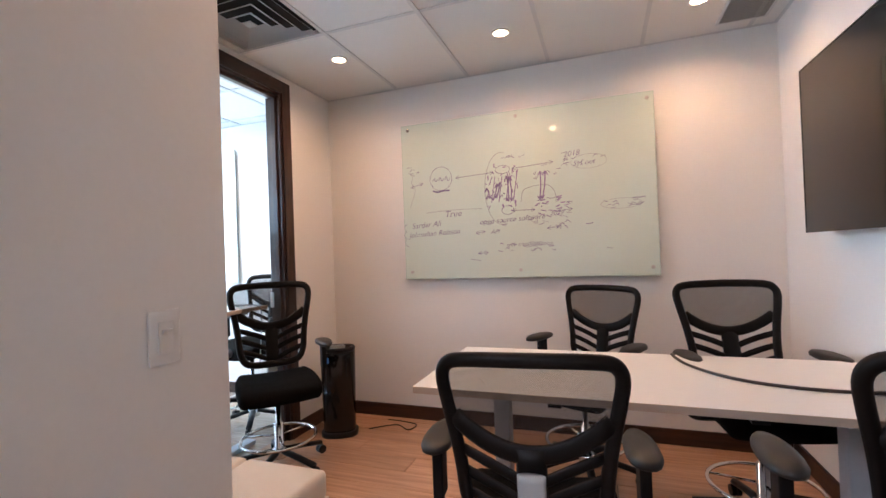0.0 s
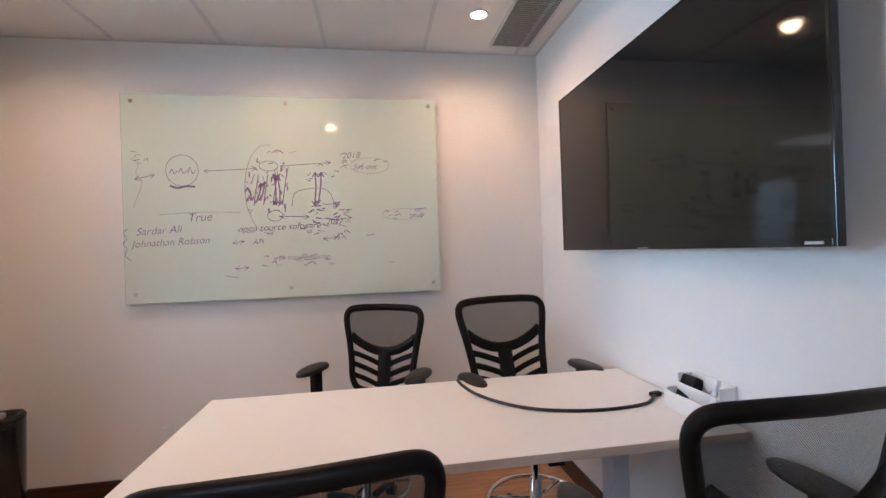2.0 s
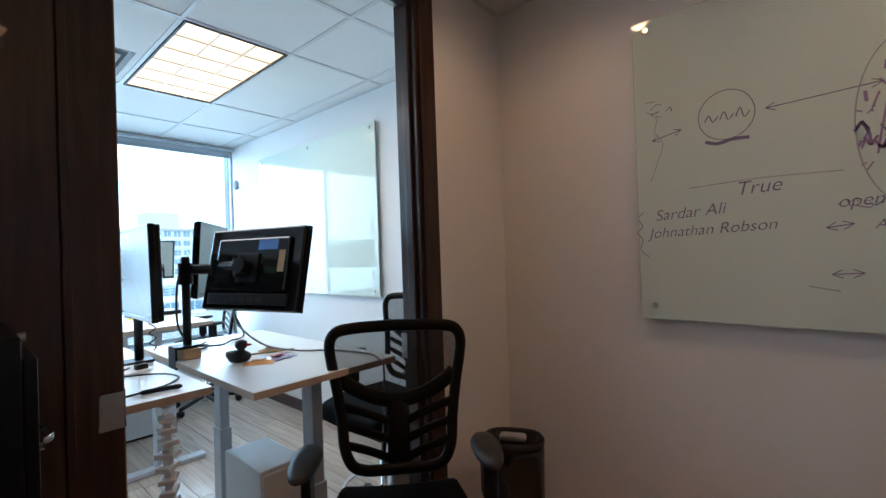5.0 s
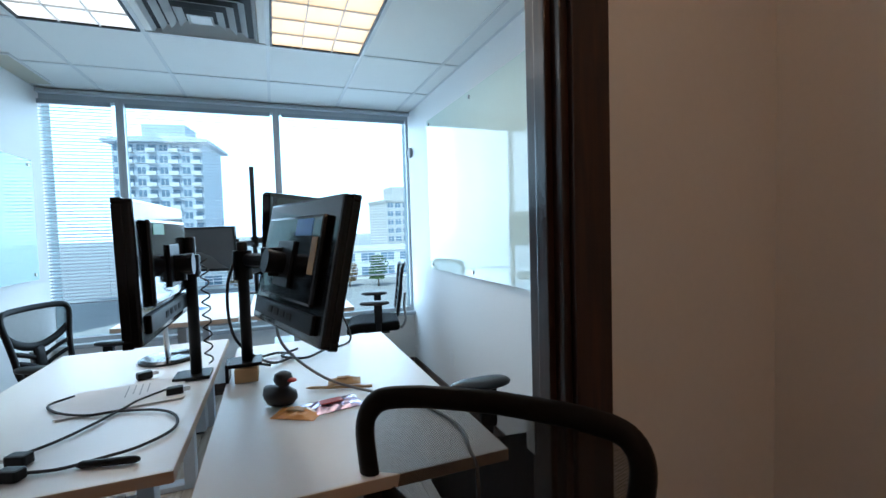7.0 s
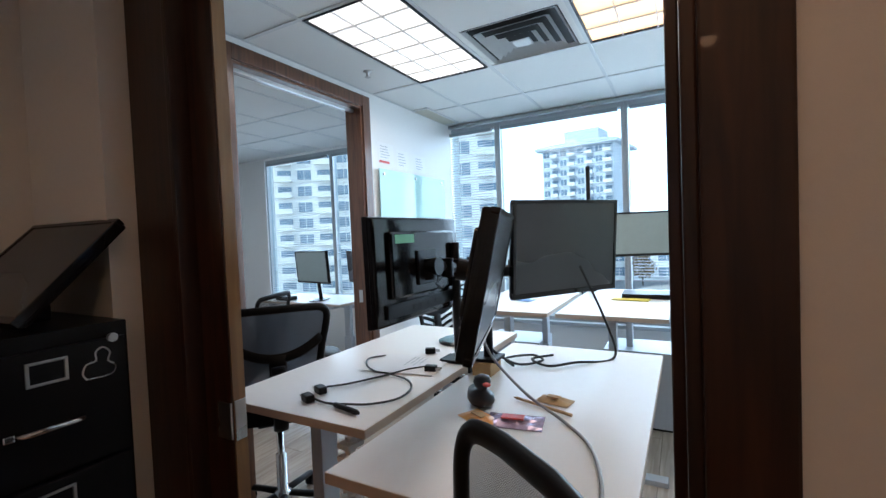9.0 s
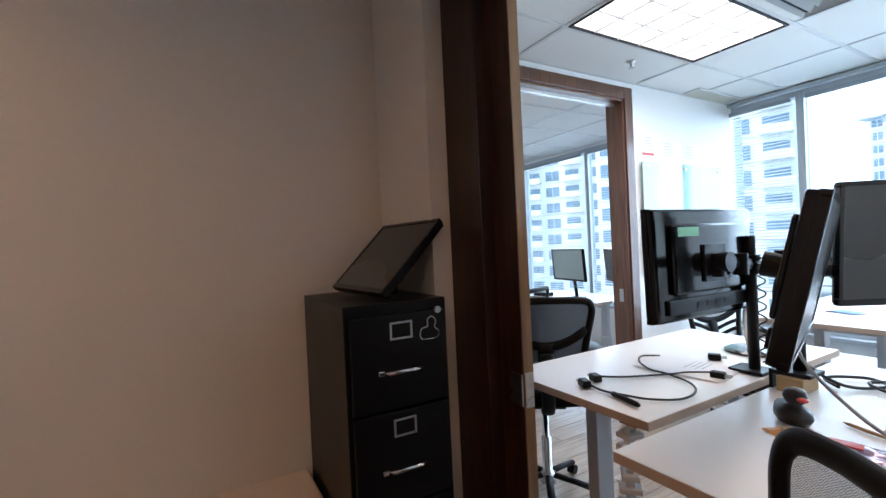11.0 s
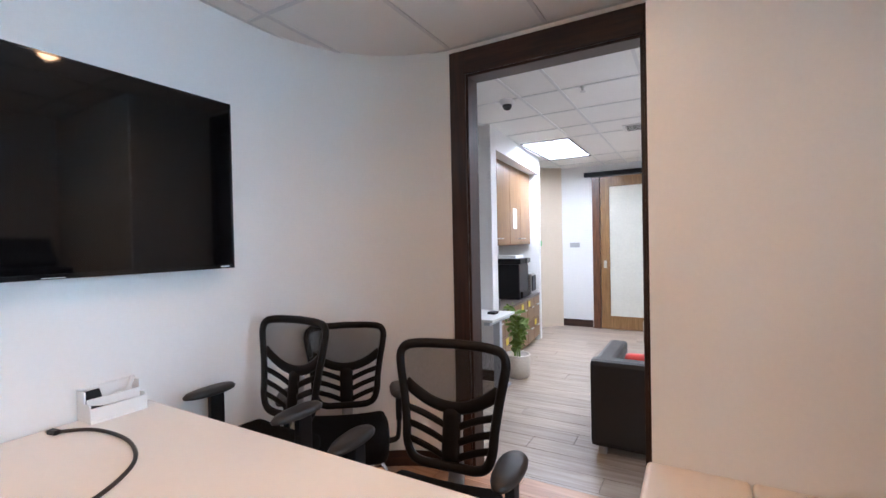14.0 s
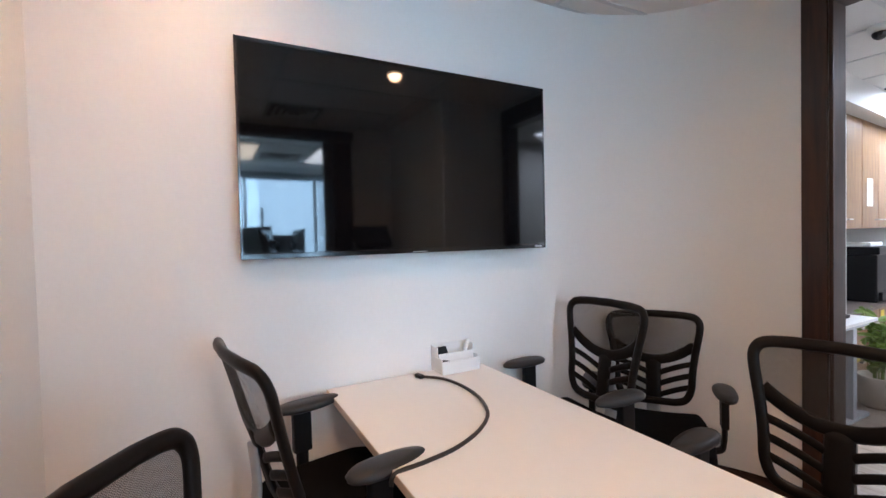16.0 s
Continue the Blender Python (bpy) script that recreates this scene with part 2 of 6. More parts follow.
M_BLUE = surface("blue_label", (0.06, 0.22, 0.60), 0.5, vary=0.1)
M_GREEN = surface("green_sticker", (0.10, 0.42, 0.16), 0.5, vary=0.1)
M_ORANGE = surface("orange_foil", (0.75, 0.33, 0.07), 0.3, vary=0.2)
M_FOIL = surface("silver_purple_foil", (0.45, 0.36, 0.52), 0.2, metal=0.5, vary=0.4, scale=120)
M_BLOCK = surface("pine_block", (0.50, 0.32, 0.15), 0.6, vary=0.15)
M_YELLOW = surface("yellow_paper", (0.75, 0.60, 0.08), 0.7, vary=0.05)
M_LEAF = surface("plant_leaf", (0.20, 0.30, 0.06), 0.5, vary=0.35, scale=14)
M_BASKET = surface("white_wicker", (0.55, 0.50, 0.42), 0.8, vary=0.25, scale=90, bump=0.5, bump_scale=160)
M_LAMP = glowing("fluorescent_diffuser", (1.0, 0.95, 0.86), 1.1)
M_LAMP_AMBER = glowing("amber_fluorescent_diffuser", (1.0, 0.72, 0.42), 1.0)
M_LAMP_WARM = glowing("downlight_lens", (1.0, 0.66, 0.36), 9.0)
M_LAMP_CORR = glowing("corridor_diffuser", (0.93, 0.97, 1.0), 1.3)
M_PERF = surface("perforated_vent_metal", (0.30, 0.30, 0.28), 0.5, vary=0.1)
# near-black that stands for the shade inside vents, slots and ports
M_DARKVOID = surface("opening_shade_black", (0.02, 0.02, 0.02), 0.8)


# ---- mesh helpers ----
def part(name, bm, material, parent=None, label="", smooth=False):
    me = bpy.data.meshes.new(name)
    bmesh.ops.recalc_face_normals(bm, faces=bm.faces)
    bm.to_mesh(me)
    bm.free()
    me.materials.append(material)
    if smooth:
        me.shade_smooth()
    ob = new(name, me)
    if parent is not None:
        ob.parent = parent
    if label:
        tagged(ob, label)
    return ob


def thing(name, m, label, category, group=""):
    e = new(name)
    e.empty_display_size = 0.05
    e.matrix_world = m
    return tagged(e, label, category, group)


def box(bm, x0, x1, y0, y1, z0, z1, bevel=0.0, m=None, seg=2):
    g = bmesh.ops.create_cube(bm, size=1)
    vs = g["verts"]
    for v in vs:
        v.co = Vector(((x0 + x1) / 2 + v.co.x * (x1 - x0), (y0 + y1) / 2 + v.co.y * (y1 - y0), (z0 + z1) / 2 + v.co.z * (z1 - z0)))
        if m is not None:
            v.co = m @ v.co
    if bevel:
        es = list({e for v in vs for e in v.link_edges})
        bmesh.ops.bevel(bm, geom=es, offset=bevel, segments=seg, profile=0.6, affect='EDGES')
    return bm


def boxes(*dims, bevel=0.0):
    bm = bmesh.new()
    for d in dims:
        box(bm, *d, bevel=bevel)
    return bm


def tube(bm, pts, rx, ry=None, closed=False, n=10, up=(0, 0, 1), cap=True):
    """Sweeps an ellipse (rx across, ry along up) along points."""
    ry = ry or rx
    pts = [Vector(p) for p in pts]
    rings = []
    k = len(pts)
    for i, p in enumerate(pts):
        a = pts[(i - 1) % k] if closed or i else pts[0]
        b = pts[(i + 1) % k] if closed or i < k - 1 else pts[-1]
        t = (b - a).normalized()
        u = Vector(up)
        s = t.cross(u)
        if s.length < 1e-4:
            s = t.cross(Vector((1, 0, 0.01)))
        s.normalize()
        u = s.cross(t).normalized()
        rings.append([bm.verts.new(p + s * (rx * math.cos(6.28318 * j / n)) + u * (ry * math.sin(6.28318 * j / n))) for j in range(n)])
    for i in range(k if closed else k - 1):
        r, q = rings[i], rings[(i + 1) % k]
        for j in range(n):
            bm.faces.new((r[j], r[(j + 1) % n], q[(j + 1) % n], q[j]))
    if cap and not closed:
        bm.faces.new(rings[0])
        bm.faces.new(rings[-1])
    return bm


def lathe(bm, profile, n=24, centre=(0, 0, 0)):
    """Turns (radius, height) pairs about a standing axis."""
    c = Vector(centre)
    rings = [[bm.verts.new(c + Vector((r * math.cos(6.28318 * j / n), r * math.sin(6.28318 * j / n), z))) for j in range(n)] for r, z in profile]
    for r, q in zip(rings, rings[1:]):
        for j in range(n):
            bm.faces.new((r[j], r[(j + 1) % n], q[(j + 1) % n], q[j]))
    bm.faces.new(rings[0])
    bm.faces.new(rings[-1])
    return bm


def spline(pts, k=8):
    """Catmull-Rom through the points."""
    pts = [Vector(p) for p in pts]
    out = []
    for i in range(len(pts) - 1):
        a, b, c, d = pts[max(0, i - 1)], pts[i], pts[i + 1], pts[min(len(pts) - 1, i + 2)]
        for j in range(k):
            t = j / k
            out.append(0.5 * ((2 * b) + (c - a) * t + (2 * a - 5 * b + 4 * c - d) * t * t + (3 * b - a - 3 * c + d) * t ** 3))
    return out + [pts[-1]]


def structure(name, bm, material, label="", category=""):
    ob = part(name, bm, material)
    return tagged(ob, label, category, kind="structure")


# ---- structure: meeting room ----
XW, XE, YN, YS = -1.19, 2.08, 3.30, 0.87     # room faces
XV, YE = 0.12, 0.19                           # vestibule side face, entry wall face
XO = -1.30                                    # office face of the west wall
OX, OYS, OYN = -4.95, 0.42, 3.50              # office: window plane, south and north faces
TOP = 2.98
W0, W1, WT = 1.505, 2.68, 2.55                 # west opening, its head
WS = 1.318                                    # where the painted wall ends beside the recessed post
E0, E1, ET = 0.188, 1.20, 2.505               # entry opening, its head
YC = YE - 0.12                                # corridor face of the entry wall

structure("wall_north", boxes((XO, XE + 0.15, YN, YN + 0.2, 0, TOP)), M_WALL, "off-white painted wall behind the glass board", "wall")
structure("wall_east", boxes((XE, XE + 0.15, 1.01, YN, 0, TOP)), M_WALL, "off-white painted wall behind the television", "wall")
structure("wall_west", boxes((XO, XW, 0.60, WS, 0, TOP), (XO, XW, W1, YN, 0, TOP), (XO, XW, WS, W1, WT, TOP)), M_WALL, "off-white wall with a wide opening to the office", "wall")
structure("wall_south", boxes((XW, XV, YE - 0.2, YS, 0, TOP)), M_WALL, "off-white painted wall above the bench", "wall")
structure("wall_entry", boxes((XV, E0, YC, YE, 0, TOP), (E1, 1.262, YC, YE, 0, TOP), (E0, E1, YC, YE, ET, TOP)), M_WALL, "off-white wall round the entry doorway", "wall")


def curved_wall():
    bm = bmesh.new()
    cx, cy, r = 1.26, 1.01, 0.82
    n = 28
    inner, outer = [], []
    for i in range(n + 1):
        a = -math.pi / 2 + (math.pi / 2) * i / n
        inner.append((cx + r * math.cos(a), cy + r * math.sin(a)))
        outer.append((cx + (r + 0.18) * math.cos(a), cy + (r + 0.18) * math.sin(a)))
    for loop in range(n):
        (ax, ay), (bx, by), (cx2, cy2), (dx, dy) = inner[loop], inner[loop + 1], outer[loop + 1], outer[loop]
        lo = [bm.verts.new((x, y, 0)) for x, y in ((ax, ay), (bx, by), (cx2, cy2), (dx, dy))]
        hi = [bm.verts.new((x, y, TOP)) for x, y in ((ax, ay), (bx, by), (cx2, cy2), (dx, dy))]
        bm.faces.new((lo[0], lo[1], hi[1], hi[0]))
        bm.faces.new((lo[2], lo[3], hi[3], hi[2]))
    bmesh.ops.remove_doubles(bm, verts=bm.verts, dist=1e-5)
    ob = structure("wall_curved", bm, M_WALL, "off-white wall rounding the corner to the doorway", "wall")
    ob.data.shade_smooth()


curved_wall()

# floors
structure("floor", boxes((-5.2, 3.2, -6.2, 3.9, -0.12, -0.006)), M_JOINT, "greige wood-look plank floor", "floor")


def ceiling(name, x0, x1, y0, y1, xs, ys, holes, label):
    """Tile sheet with a raised T-bar grid in one mesh; holes are left open for fittings."""
    bm = bmesh.new()
    cx = sorted({x0, x1, *[x for h in holes for x in h[:2]]})
    cy = sorted({y0, y1, *[y for h in holes for y in h[2:]]})
    for a, b in zip(cx, cx[1:]):
        for c, d in zip(cy, cy[1:]):
            mx, my = (a + b) / 2, (c + d) / 2
            if not any(h[0] < mx < h[1] and h[2] < my < h[3] for h in holes):
                box(bm, a, b, c, d, CEIL, CEIL + 0.02)
    ob = structure(name, bm, M_CEIL, label, "ceiling")
    bm = bmesh.new()
    for x in xs:
        box(bm, x - 0.012, x + 0.012, y0, y1, CEIL - 0.006, CEIL + 0.004)
    for y in ys:
        box(bm, x0, x1, y - 0.012, y + 0.012, CEIL - 0.005, CEIL + 0.004)
    for a, b, c, d in ((x0, x1, y1 - 0.022, y1), (x0, x1, y0, y0 + 0.022), (x0, x0 + 0.022, y0 + 0.022, y1 - 0.022), (x1 - 0.022, x1, y0 + 0.022, y1 - 0.022)):
        box(bm, a, b, c, d, CEIL - 0.008, CEIL - 0.0065)
    part(name + "_grid", bm, M_GRID, ob)
    return ob


ceiling("ceiling", XW, XE, YE, YN, [-0.53, 0.08, 0.69, 1.31, 1.93], [2.30, 1.08], [(-1.13, -0.53, 1.74, 2.28)], "white acoustic tile ceiling of the meeting room")
ceiling("ceiling_office", OX, XO, OYS, OYN, [-4.30, -3.57, -2.35, -1.74], [0.87, 1.47, 2.15, 2.76, 3.36], [(-3.56, -2.36, 0.885, 1.455), (-3.56, -2.36, 2.165, 2.745), (-3.56, -2.97, 1.52, 2.10)], "white acoustic tile ceiling of the office")
ceiling("ceiling_corridor", -1.0, 3.2, -6.1, YC, [-0.3, 0.31, 0.92, 1.26, 1.9, 2.5], [-0.35, -0.96, -1.57, -2.18, -2.67, -4.0, -4.6, -5.2], [(1.275, 1.885, -3.985, -2.685), (-0.6, 0.0, -2.0, -0.8)], "white acoustic tile ceiling of the corridor")
ceiling("ceiling_second_office", OX, -1.2, -3.6, OYS - 0.14, [-4.17, -3.57, -2.35, -1.74], [-0.3, -0.9, -1.5, -2.1], [(-3.2, -2.0, -1.5, -0.9)], "white acoustic tile ceiling of the second office")
# unseen slab over the ceilings, added to stop sun and sky leaking in
structure("sun_block_slab", boxes((-5.4, 3.6, -6.5, 4.0, 2.99, 3.2)), M_WALL, "unseen slab added over the suite to block the sun", "slab")

# outer closing walls; the east and south ones are unseen, added against sun leaks
structure("wall_outer_north", boxes((-5.2, XO, OYN, OYN + 0.2, 0, TOP)), M_WALL, "white office wall behind the glass board", "wall")
structure("wall_sun_block_east", boxes((3.2, 3.4, -6.2, 3.6, 0, TOP), (XE + 0.15, 3.2, 1.0, 1.15, 0, TOP)), M_WALL, "unseen closing wall added to block the sun", "wall")
structure("wall_sun_block_south", boxes((-5.2, 3.2, -6.4, -6.2, 0, TOP)), M_WALL, "unseen closing wall added to block the sun", "wall")
structure("wall_second_office", boxes((-5.2, -1.2, -3.8, -3.6, 0, TOP), (-1.2, -1.0, -6.2, YE - 0.2, 0, TOP), (XO, -1.0, YE - 0.2, 0.60, 0, TOP)), M_WALL, "plain white wall of the second office", "wall")
# wall between the offices, with a doorway
D0, D1 = -3.41, -2.25
structure("wall_office_south", boxes((OX - 0.2, D0, OYS - 0.14, OYS, 0, TOP), (D1, XO, OYS - 0.14, OYS, 0, TOP), (D0, D1, OYS - 0.14, OYS, WT, TOP)), M_WALL, "white office wall with a doorway", "wall")


def window_wall():
    z0, z1 = 0.60, 2.655
    segs = (-3.6, OYN)
    structure("wall_windows", boxes((OX - 0.18, OX, segs[0], segs[1], 0, z0), (OX - 0.18, OX, segs[0], segs[1], z1, TOP)), M_WALL, "low white wall under a band of windows", "wall")
    runs = [(-2.6, -1.35), (-1.35, -0.10), (0.30, 0.96), (0.96, 2.20), (2.20, OYN)]
    for i, (a, b) in enumerate(runs):
        win = thing("window_%d" % (i + 1), pose(OX, 0, 0), "tall aluminium-framed office window", "window")
        tagged(win, kind="structure")
        f = 0.03
        part("window_frame", boxes((-0.09, -0.015, a, a + f, z0, z1), (-0.09, -0.015, b - f, b, z0, z1), (-0.09, -0.015, a + f, b - f, z0, z0 + 0.045), (-0.09, -0.015, a + f, b - f, z1 - 0.05, z1), bevel=0.004), M_ALU, win)
        g = part("pane", boxes((-0.056, -0.050, a + f, b - f, z0 + 0.045, z1 - 0.05)), M_GLASS, win)
        g.visible_shadow = False
    structure("window_pier", boxes((OX - 0.15, OX + 0.002, -0.10, 0.30, z0, z1), (OX - 0.15, OX + 0.002, -3.6, -2.6, z0, z1)), M_WALL, "white pier between windows", "wall")
    structure("window_sill", boxes((OX - 0.02, OX + 0.06, OYS, OYN, z0 - 0.03, z0 + 0.004), bevel=0.004), M_ALU, "aluminium window sill", "sill")
    structure("window_head_trim", boxes((OX - 0.01, OX + 0.05, OYS, OYN, z1 - 0.005, CEIL - 0.012), bevel=0.003), M_ALU, "grey trim over the windows", "trim")


window_wall()


def blind(a, b, z_top, z_bottom, pitch=0.024, tilt=8):
    bl = thing("window_blind", pose(OX + 0.012, (a + b) / 2, z_top), "pale horizontal slat blind hanging in the window", "blind", "window blinds")
    w = (b - a) / 2 - 0.02
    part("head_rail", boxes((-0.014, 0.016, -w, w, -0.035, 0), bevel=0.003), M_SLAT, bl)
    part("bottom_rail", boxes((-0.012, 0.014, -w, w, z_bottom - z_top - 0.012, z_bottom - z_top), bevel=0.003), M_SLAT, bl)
    bm = bmesh.new()
    box(bm, -0.012, 0.012, -w, w, -0.0006, 0.0006)
    me = bpy.data.meshes.new("slat")
    bm.to_mesh(me)
    bm.free()
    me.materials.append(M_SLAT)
    z = -0.06
    while z > z_bottom - z_top + 0.01:
        s = new("slat", me)
        s.parent = bl
        s.matrix_basis = pose(0, 0, z, 0, tilt + random.uniform(-2, 2), 0)
        z -= pitch
    for y in (-w * 0.7, w * 0.7):
        bm = bmesh.new()
        tube(bm, [(0, y, 0), (0, y, z_bottom - z_top)], 0.0012, n=5)
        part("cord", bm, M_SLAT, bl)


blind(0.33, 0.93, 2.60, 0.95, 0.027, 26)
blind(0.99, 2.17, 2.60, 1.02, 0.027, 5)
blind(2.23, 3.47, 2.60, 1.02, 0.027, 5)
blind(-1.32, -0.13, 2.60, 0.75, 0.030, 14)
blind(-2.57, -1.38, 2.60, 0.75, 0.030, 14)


# ---- door frames ----
def casing(name, bm_parts, label, material=M_DARKWOOD):
    e = thing(name, pose(0, 0, 0), label, "door frame")
    tagged(e, kind="structure")
    for n, b, mat in bm_parts:
        part(n, b, mat, e)
    return e


c = 0.09
p = 0.018
casing("door_frame_1", [
    ("post", boxes((XO, -1.262, WS + 0.002, W0, 0, WT), bevel=0.004), M_DARKWOOD),
    ("casing", boxes((XW, XW + p, W1, W1 + c, 0, WT + c), bevel=0.004), M_DARKWOOD),
    ("casing", boxes((XW, XW + p, WS, W1, WT, WT + c), bevel=0.004), M_DARKWOOD_H),
    ("jamb", boxes((XO - 0.01, XW + 0.004, W1 - 0.018, W1, 0, WT), (-1.255, -1.215, W1 - 0.034, W1 - 0.018, 0, WT), bevel=0.003), M_DARKWOOD),
    ("jamb", boxes((XO - 0.01, -1.255, W0, W0 + 0.018, 0, WT), bevel=0.003), M_DARKWOOD),
    ("head", boxes((-1.2615, XW + 0.004, WS + 0.002, W0 + 0.018, WT - 0.018, WT), (XO - 0.01, XW + 0.004, W0 + 0.018, W1 - 0.018, WT - 0.018, WT), (-1.255, -1.215, W0 + 0.018, W1 - 0.034, WT - 0.04, WT - 0.018), bevel=0.003), M_DARKWOOD_H),
    ("track", boxes((-1.29, -1.262, W0 + 0.018, W1 - 0.034, WT - 0.034, WT - 0.018)), M_STEEL),
    ("casing", boxes((XO - p, XO, W1, W1 + c, 0, WT + c), bevel=0.004), M_DARKWOOD),
], "dark-stained wood frame of the opening to the office")
casing("door_frame_2", [
    ("casing", boxes((E1, E1 + 0.105, YE, YE + p, 0, ET + c + 0.055), bevel=0.004), M_DARKWOOD),
    ("casing", boxes((XV + 0.002, E0, YE, YE + p, 0, ET + c + 0.055), bevel=0.004), M_DARKWOOD),
    ("casing", boxes((E0, E1, YE, YE + p, ET, ET + c + 0.055), bevel=0.004), M_DARKWOOD_H),
    ("jamb", boxes((E1 - 0.018, E1, YC - 0.006, YE + 0.004, 0, ET), bevel=0.003), M_DARKWOOD),
    ("jamb", boxes((E0, E0 + 0.018, YC - 0.006, YE + 0.004, 0, ET), bevel=0.003), M_DARKWOOD),
    ("head", boxes((E0 + 0.018, E1 - 0.018, YC - 0.006, YE + 0.004, ET - 0.018, ET), bevel=0.003), M_DARKWOOD_H),
], "dark-stained wood frame of the entry doorway")
casing("door_frame_3", [
    ("casing", boxes((D0 - c, D0, OYS, OYS + p, 0, WT + c), bevel=0.004), M_REDWOOD),
    ("casing", boxes((D1, D1 + c, OYS, OYS + p, 0, WT + c), bevel=0.004), M_REDWOOD),
    ("casing", boxes((D0, D1, OYS, OYS + p, WT, WT + c), bevel=0.004), M_REDWOOD),
    ("jamb", boxes((D0, D0 + 0.018, OYS - 0.15, OYS + 0.004, 0, WT), bevel=0.003), M_REDWOOD),
    ("jamb", boxes((D1 - 0.018, D1, OYS - 0.15, OYS + 0.004, 0, WT), bevel=0.003), M_REDWOOD),
    ("head", boxes((D0 + 0.018, D1 - 0.018, OYS - 0.15, OYS + 0.004, WT - 0.018, WT), bevel=0.003), M_REDWOOD),
    ("track", boxes((D0 + 0.018, D1 - 0.018, OYS - 0.09, OYS - 0.06, WT - 0.04, WT - 0.018)), M_STEEL),
    ("strike_plate", boxes((D0 + 0.018, D0 + 0.020, OYS - 0.09, OYS - 0.055, 0.98, 1.08)), M_STEEL),
], "red-brown wood frame of the doorway between offices", M_REDWOOD)


def sliding_door():
    d = thing("door_1", pose(-1.326, 1.03, 0.01), "dark-stained sliding door slid open beside the wall", "door")
    tagged(d, kind="structure")
    part("leaf", boxes((-0.021, 0.021, -0.60, 0.60, 0, 2.52), bevel=0.003), M_DARKWOOD, d)
    part("leading_edge", boxes((-0.018, 0.018, 0.60, 0.603, 0.01, 2.51)), M_OAK, d, "paler bare edge of the door")
    part("latch", boxes((-0.016, 0.016, 0.603, 0.606, 0.98, 1.085), (0.0205, 0.026, 0.545, 0.60, 0.985, 1.08), bevel=0.001), M_STEEL, d, "steel edge latch and pull")


sliding_door()
sp = thing("strike_plate", pose(-1.285, W1 - 0.0365, 1.03), "steel strike plate on the dark jamb", "latch")
part("plate", boxes((-0.022, 0.012, 0, 0.0025, -0.055, 0.055), bevel=0.001), M_STEEL, sp)
sp = thing("strike_plate", pose(E0 + 0.0205, YE - 0.06, 0.98), "steel strike plate on the entry jamb", "latch")
part("plate", boxes((-0.0025, 0.003, -0.03, 0.05, -0.055, 0.055), bevel=0.001), M_STEEL, sp)

# baseboards
bb = 0.016
H = 0.105
structure("baseboard", boxes(
    (XW + bb, XE - bb, YN - bb, YN, 0, H), (XE - bb, XE, 1.01, YN - bb, 0, H),
    (XW, XW + bb, W1 + c, YN, 0, H), (XW, XW + bb, YS + bb, WS, 0, H), (XW + bb, XV + bb, YS, YS + bb, 0, H),
    (XV, XV + bb, YE + p, YS, 0, H), bevel=0.003), M_DARKWOOD_H, "dark-stained wood baseboard", "baseboard")
structure("baseboard_office", boxes(
    (OX + bb, XO, OYN - bb, OYN, 0, H), (OX, OX + bb, OYS, OYN - bb, 0, H), (OX + bb, D0 - c, OYS, OYS + bb, 0, H), bevel=0.003), M_DARKWOOD_H, "dark-stained wood baseboard", "baseboard")


def curved_base():
    bm = bmesh.new()
    pts = []
    for i in range(25):
        a = -math.pi / 2 + 0.07 + (math.pi / 2 - 0.07) * i / 24
        pts.append((1.26 + 0.813 * math.cos(a), 1.01 + 0.813 * math.sin(a), H / 2))
    tube(bm, pts, 0.008, H / 2, n=4)
    structure("baseboard_curved", bm, M_DARKWOOD_H, "dark-stained baseboard on the curved wall", "baseboard")


curved_base()


# ---- chairs ----
def back_y(x, z):
    """Depth of the curved, leaning backrest at a place on it."""
    return 0.215 + 0.16 * (z - 0.60) - 0.55 * x * x


